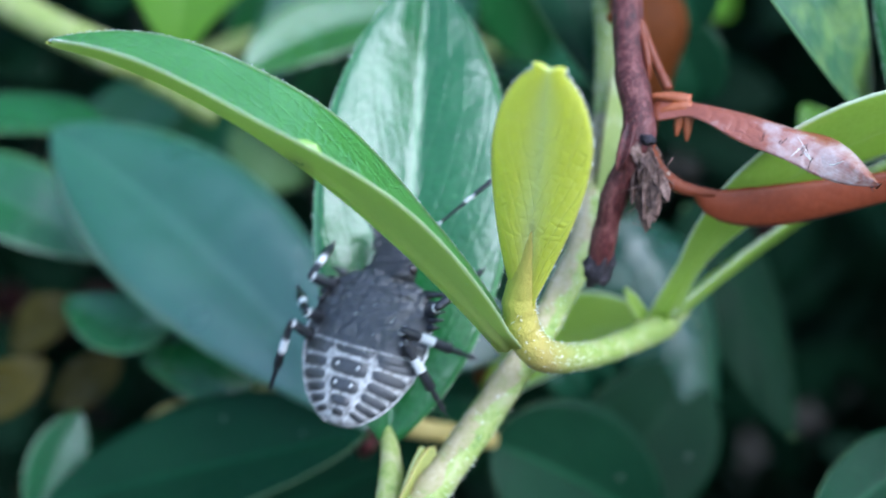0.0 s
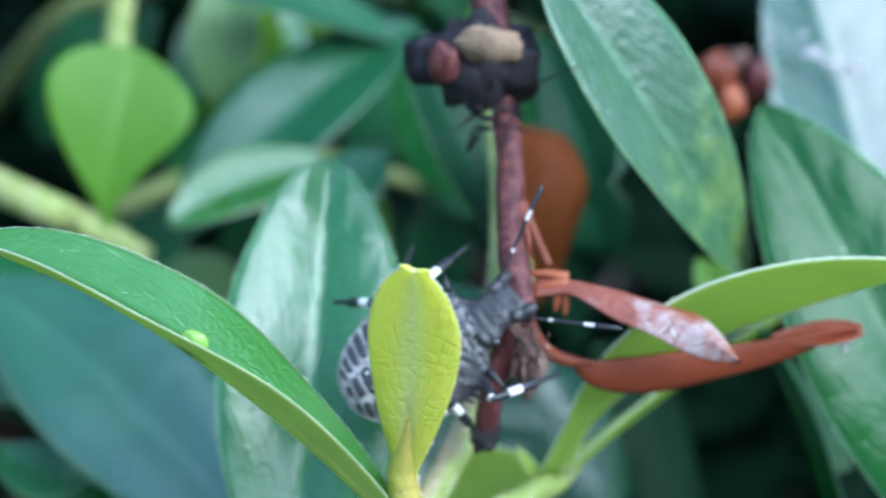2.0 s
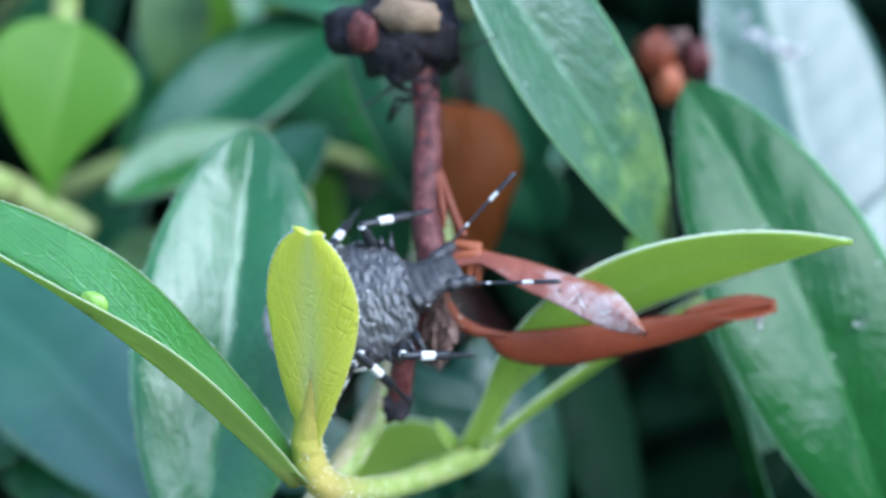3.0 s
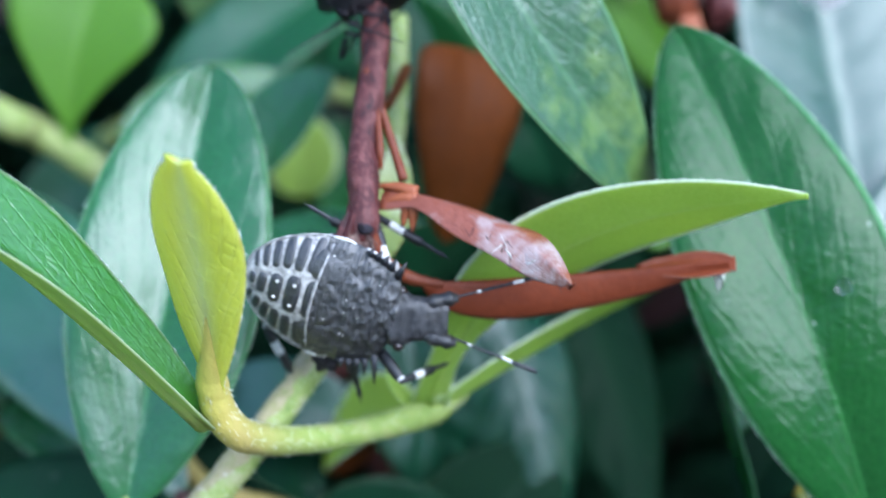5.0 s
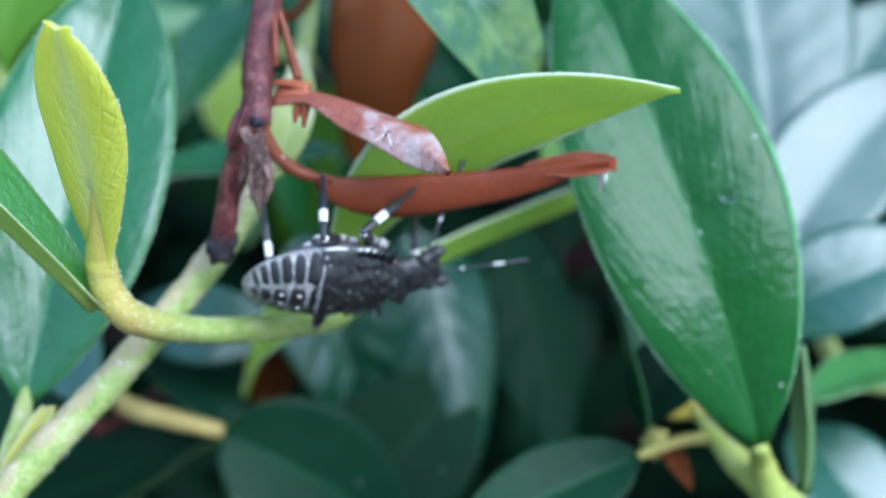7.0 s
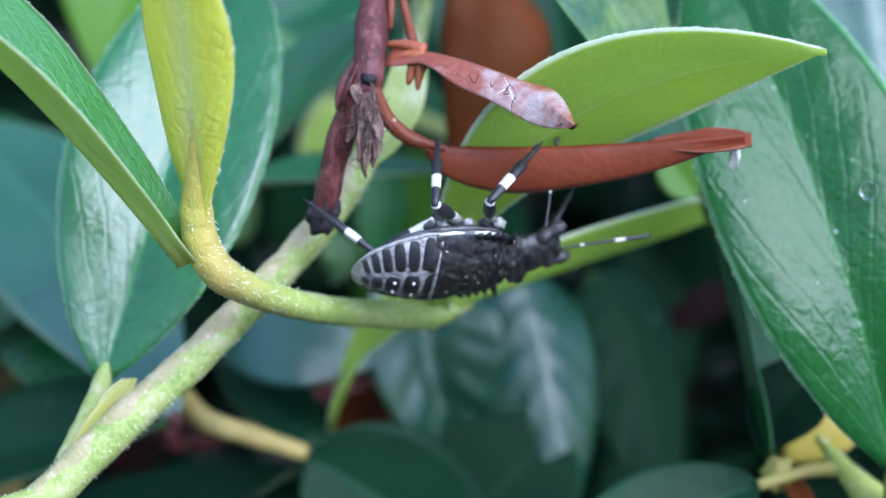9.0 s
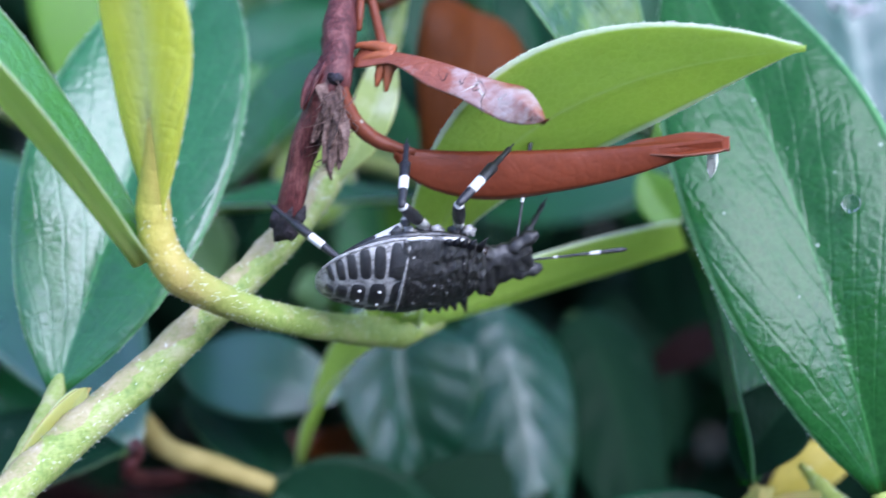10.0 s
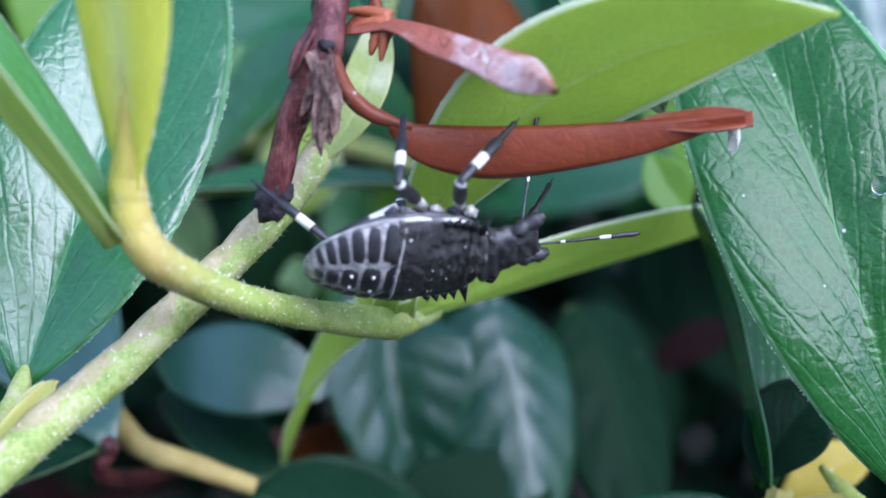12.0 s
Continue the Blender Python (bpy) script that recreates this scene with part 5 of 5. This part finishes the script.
FEET = {
    ('hind', 'left'): [(4.3, (-10.46, 75.21, -11.18)), (5, (-10.86, 74.76, -13.88)), (5.5, (-7.20, 73.38, -19.13)), (7, (-7.20, 73.38, -19.13)), (7.5, (-10.85, 72.07, -21.27))],
    ('mid', 'left'): [(4.3, (-5.97, 74.68, -14.11)), (5, (-5.86, 74.23, -15.33)), (5.5, (-5.16, 74.38, -14.92)), (6, (-5.05, 75.26, -15.43)), (6.5, (-3.59, 73.31, -17.87)), (9, (-3.37, 73.14, -17.75))],
    ('front', 'left'): [(4.3, (-3.74, 74.31, -12.19)), (5, (-2.26, 73.49, -17.36)), (5.5, (2.86, 72.51, -20.05)), (7, (2.14, 72.99, -18.75)), (7.5, (2.38, 72.75, -17.66))],
    ('front', 'right'): [(4.3, (-4.73, 72.21, -20.90)), (5, (-2.45, 74.12, -24.41)), (6, (6.69, 75.77, -22.81)), (7, (1.82, 76.37, -21.15)), (7.5, (4.38, 75.78, -21.31))],
    ('mid', 'right'): [(4.3, (-8.16, 72.77, -22.28)), (5, (-7.86, 74.08, -27.46)), (6, (-2.21, 78.18, -27.87)), (12, (-2.21, 78.18, -27.87))],
    ('hind', 'right'): [(4.3, (-12.78, 73.68, -22.70)), (5, (-11.21, 74.34, -26.73)), (6, (-6.69, 77.16, -27.75)), (12, (-6.69, 77.16, -27.75))],
}
KNEE = {("hind", "left"): (0.1, -0.3, 1), ("mid", "left"): (-0.5, 0.75, 0.5), ("front", "left"): (-0.5, 0.75, 0.5),
        ("hind", "right"): (-0.5, -0.8, -0.4), ("mid", "right"): (0.3, -0.7, -0.4), ("front", "right"): (1, -0.4, 0.2)}


def ANTENNA_L(t):
    return (float(np.interp(t, [0, 4, 7.5, 12], [35, 25, 60, 60])), float(np.interp(t, [0, 4, 7.5, 12], [12, 5, -62, -62])))


def ANTENNA_R(t):
    return (float(np.interp(t, [0, 4, 7.5, 12], [-32, -20, 2, 2])), float(np.interp(t, [0, 4, 7.5, 12], [12, 0, -2, -2])))


def motions():
    walk(bug, [(t, m) for t, m in BUG])
    for (which, sn), ob in limbs.items():
        s = 1 if sn == "left" else -1
        rows, rows2 = [], []
        if which == "antenna":
            for t, m in BUG:
                a, b = (ANTENNA_L if s > 0 else ANTENNA_R)(t)
                sway = 9 * math.sin(3.1 * t + s) if t < 7.6 else 0
                rows.append((t, pose(0.0045, 0.0006 + s * 0.0008, -0.0004, 0, -b, a + sway)))
            walk(ob, rows)
            continue
        hx, hy = HIPS[which]
        for t, m in BUG:
            if t < 4.2:
                step = 0.9 * math.sin(9 * t + {"front": 0, "mid": 2.1, "hind": 4.2}[which] + (0 if s > 0 else 3.1)) if t < 2.4 else 0
                foot = {"front": (5.2 + step, 4.6 * s, -1.9), "mid": (0.6 + step, 6.2 * s, -1.9), "hind": (-4.6 + step, 5.4 * s, -1.9)}[which]
            else:
                world = FEET[which, sn]
                place = Vector([float(np.interp(t, [w[0] for w in world], [w[1][i] for w in world])) for i in range(3)])
                foot = (m.inverted() @ (place * MM + BASE)) / MM
            up = (0.0, 0.6 * s, 1.0) if t < 4.2 else (-0.6, 0.5 * s, -0.6) if t < 5.3 and s > 0 else KNEE[which, sn]
            thigh, shin = reach((hx, hy * s, HIP_DEPTH), foot, up)
            rows.append((t, thigh))
            rows2.append((t, shin))
        walk(ob[0], rows)
        walk(ob[1], rows2)


motions()
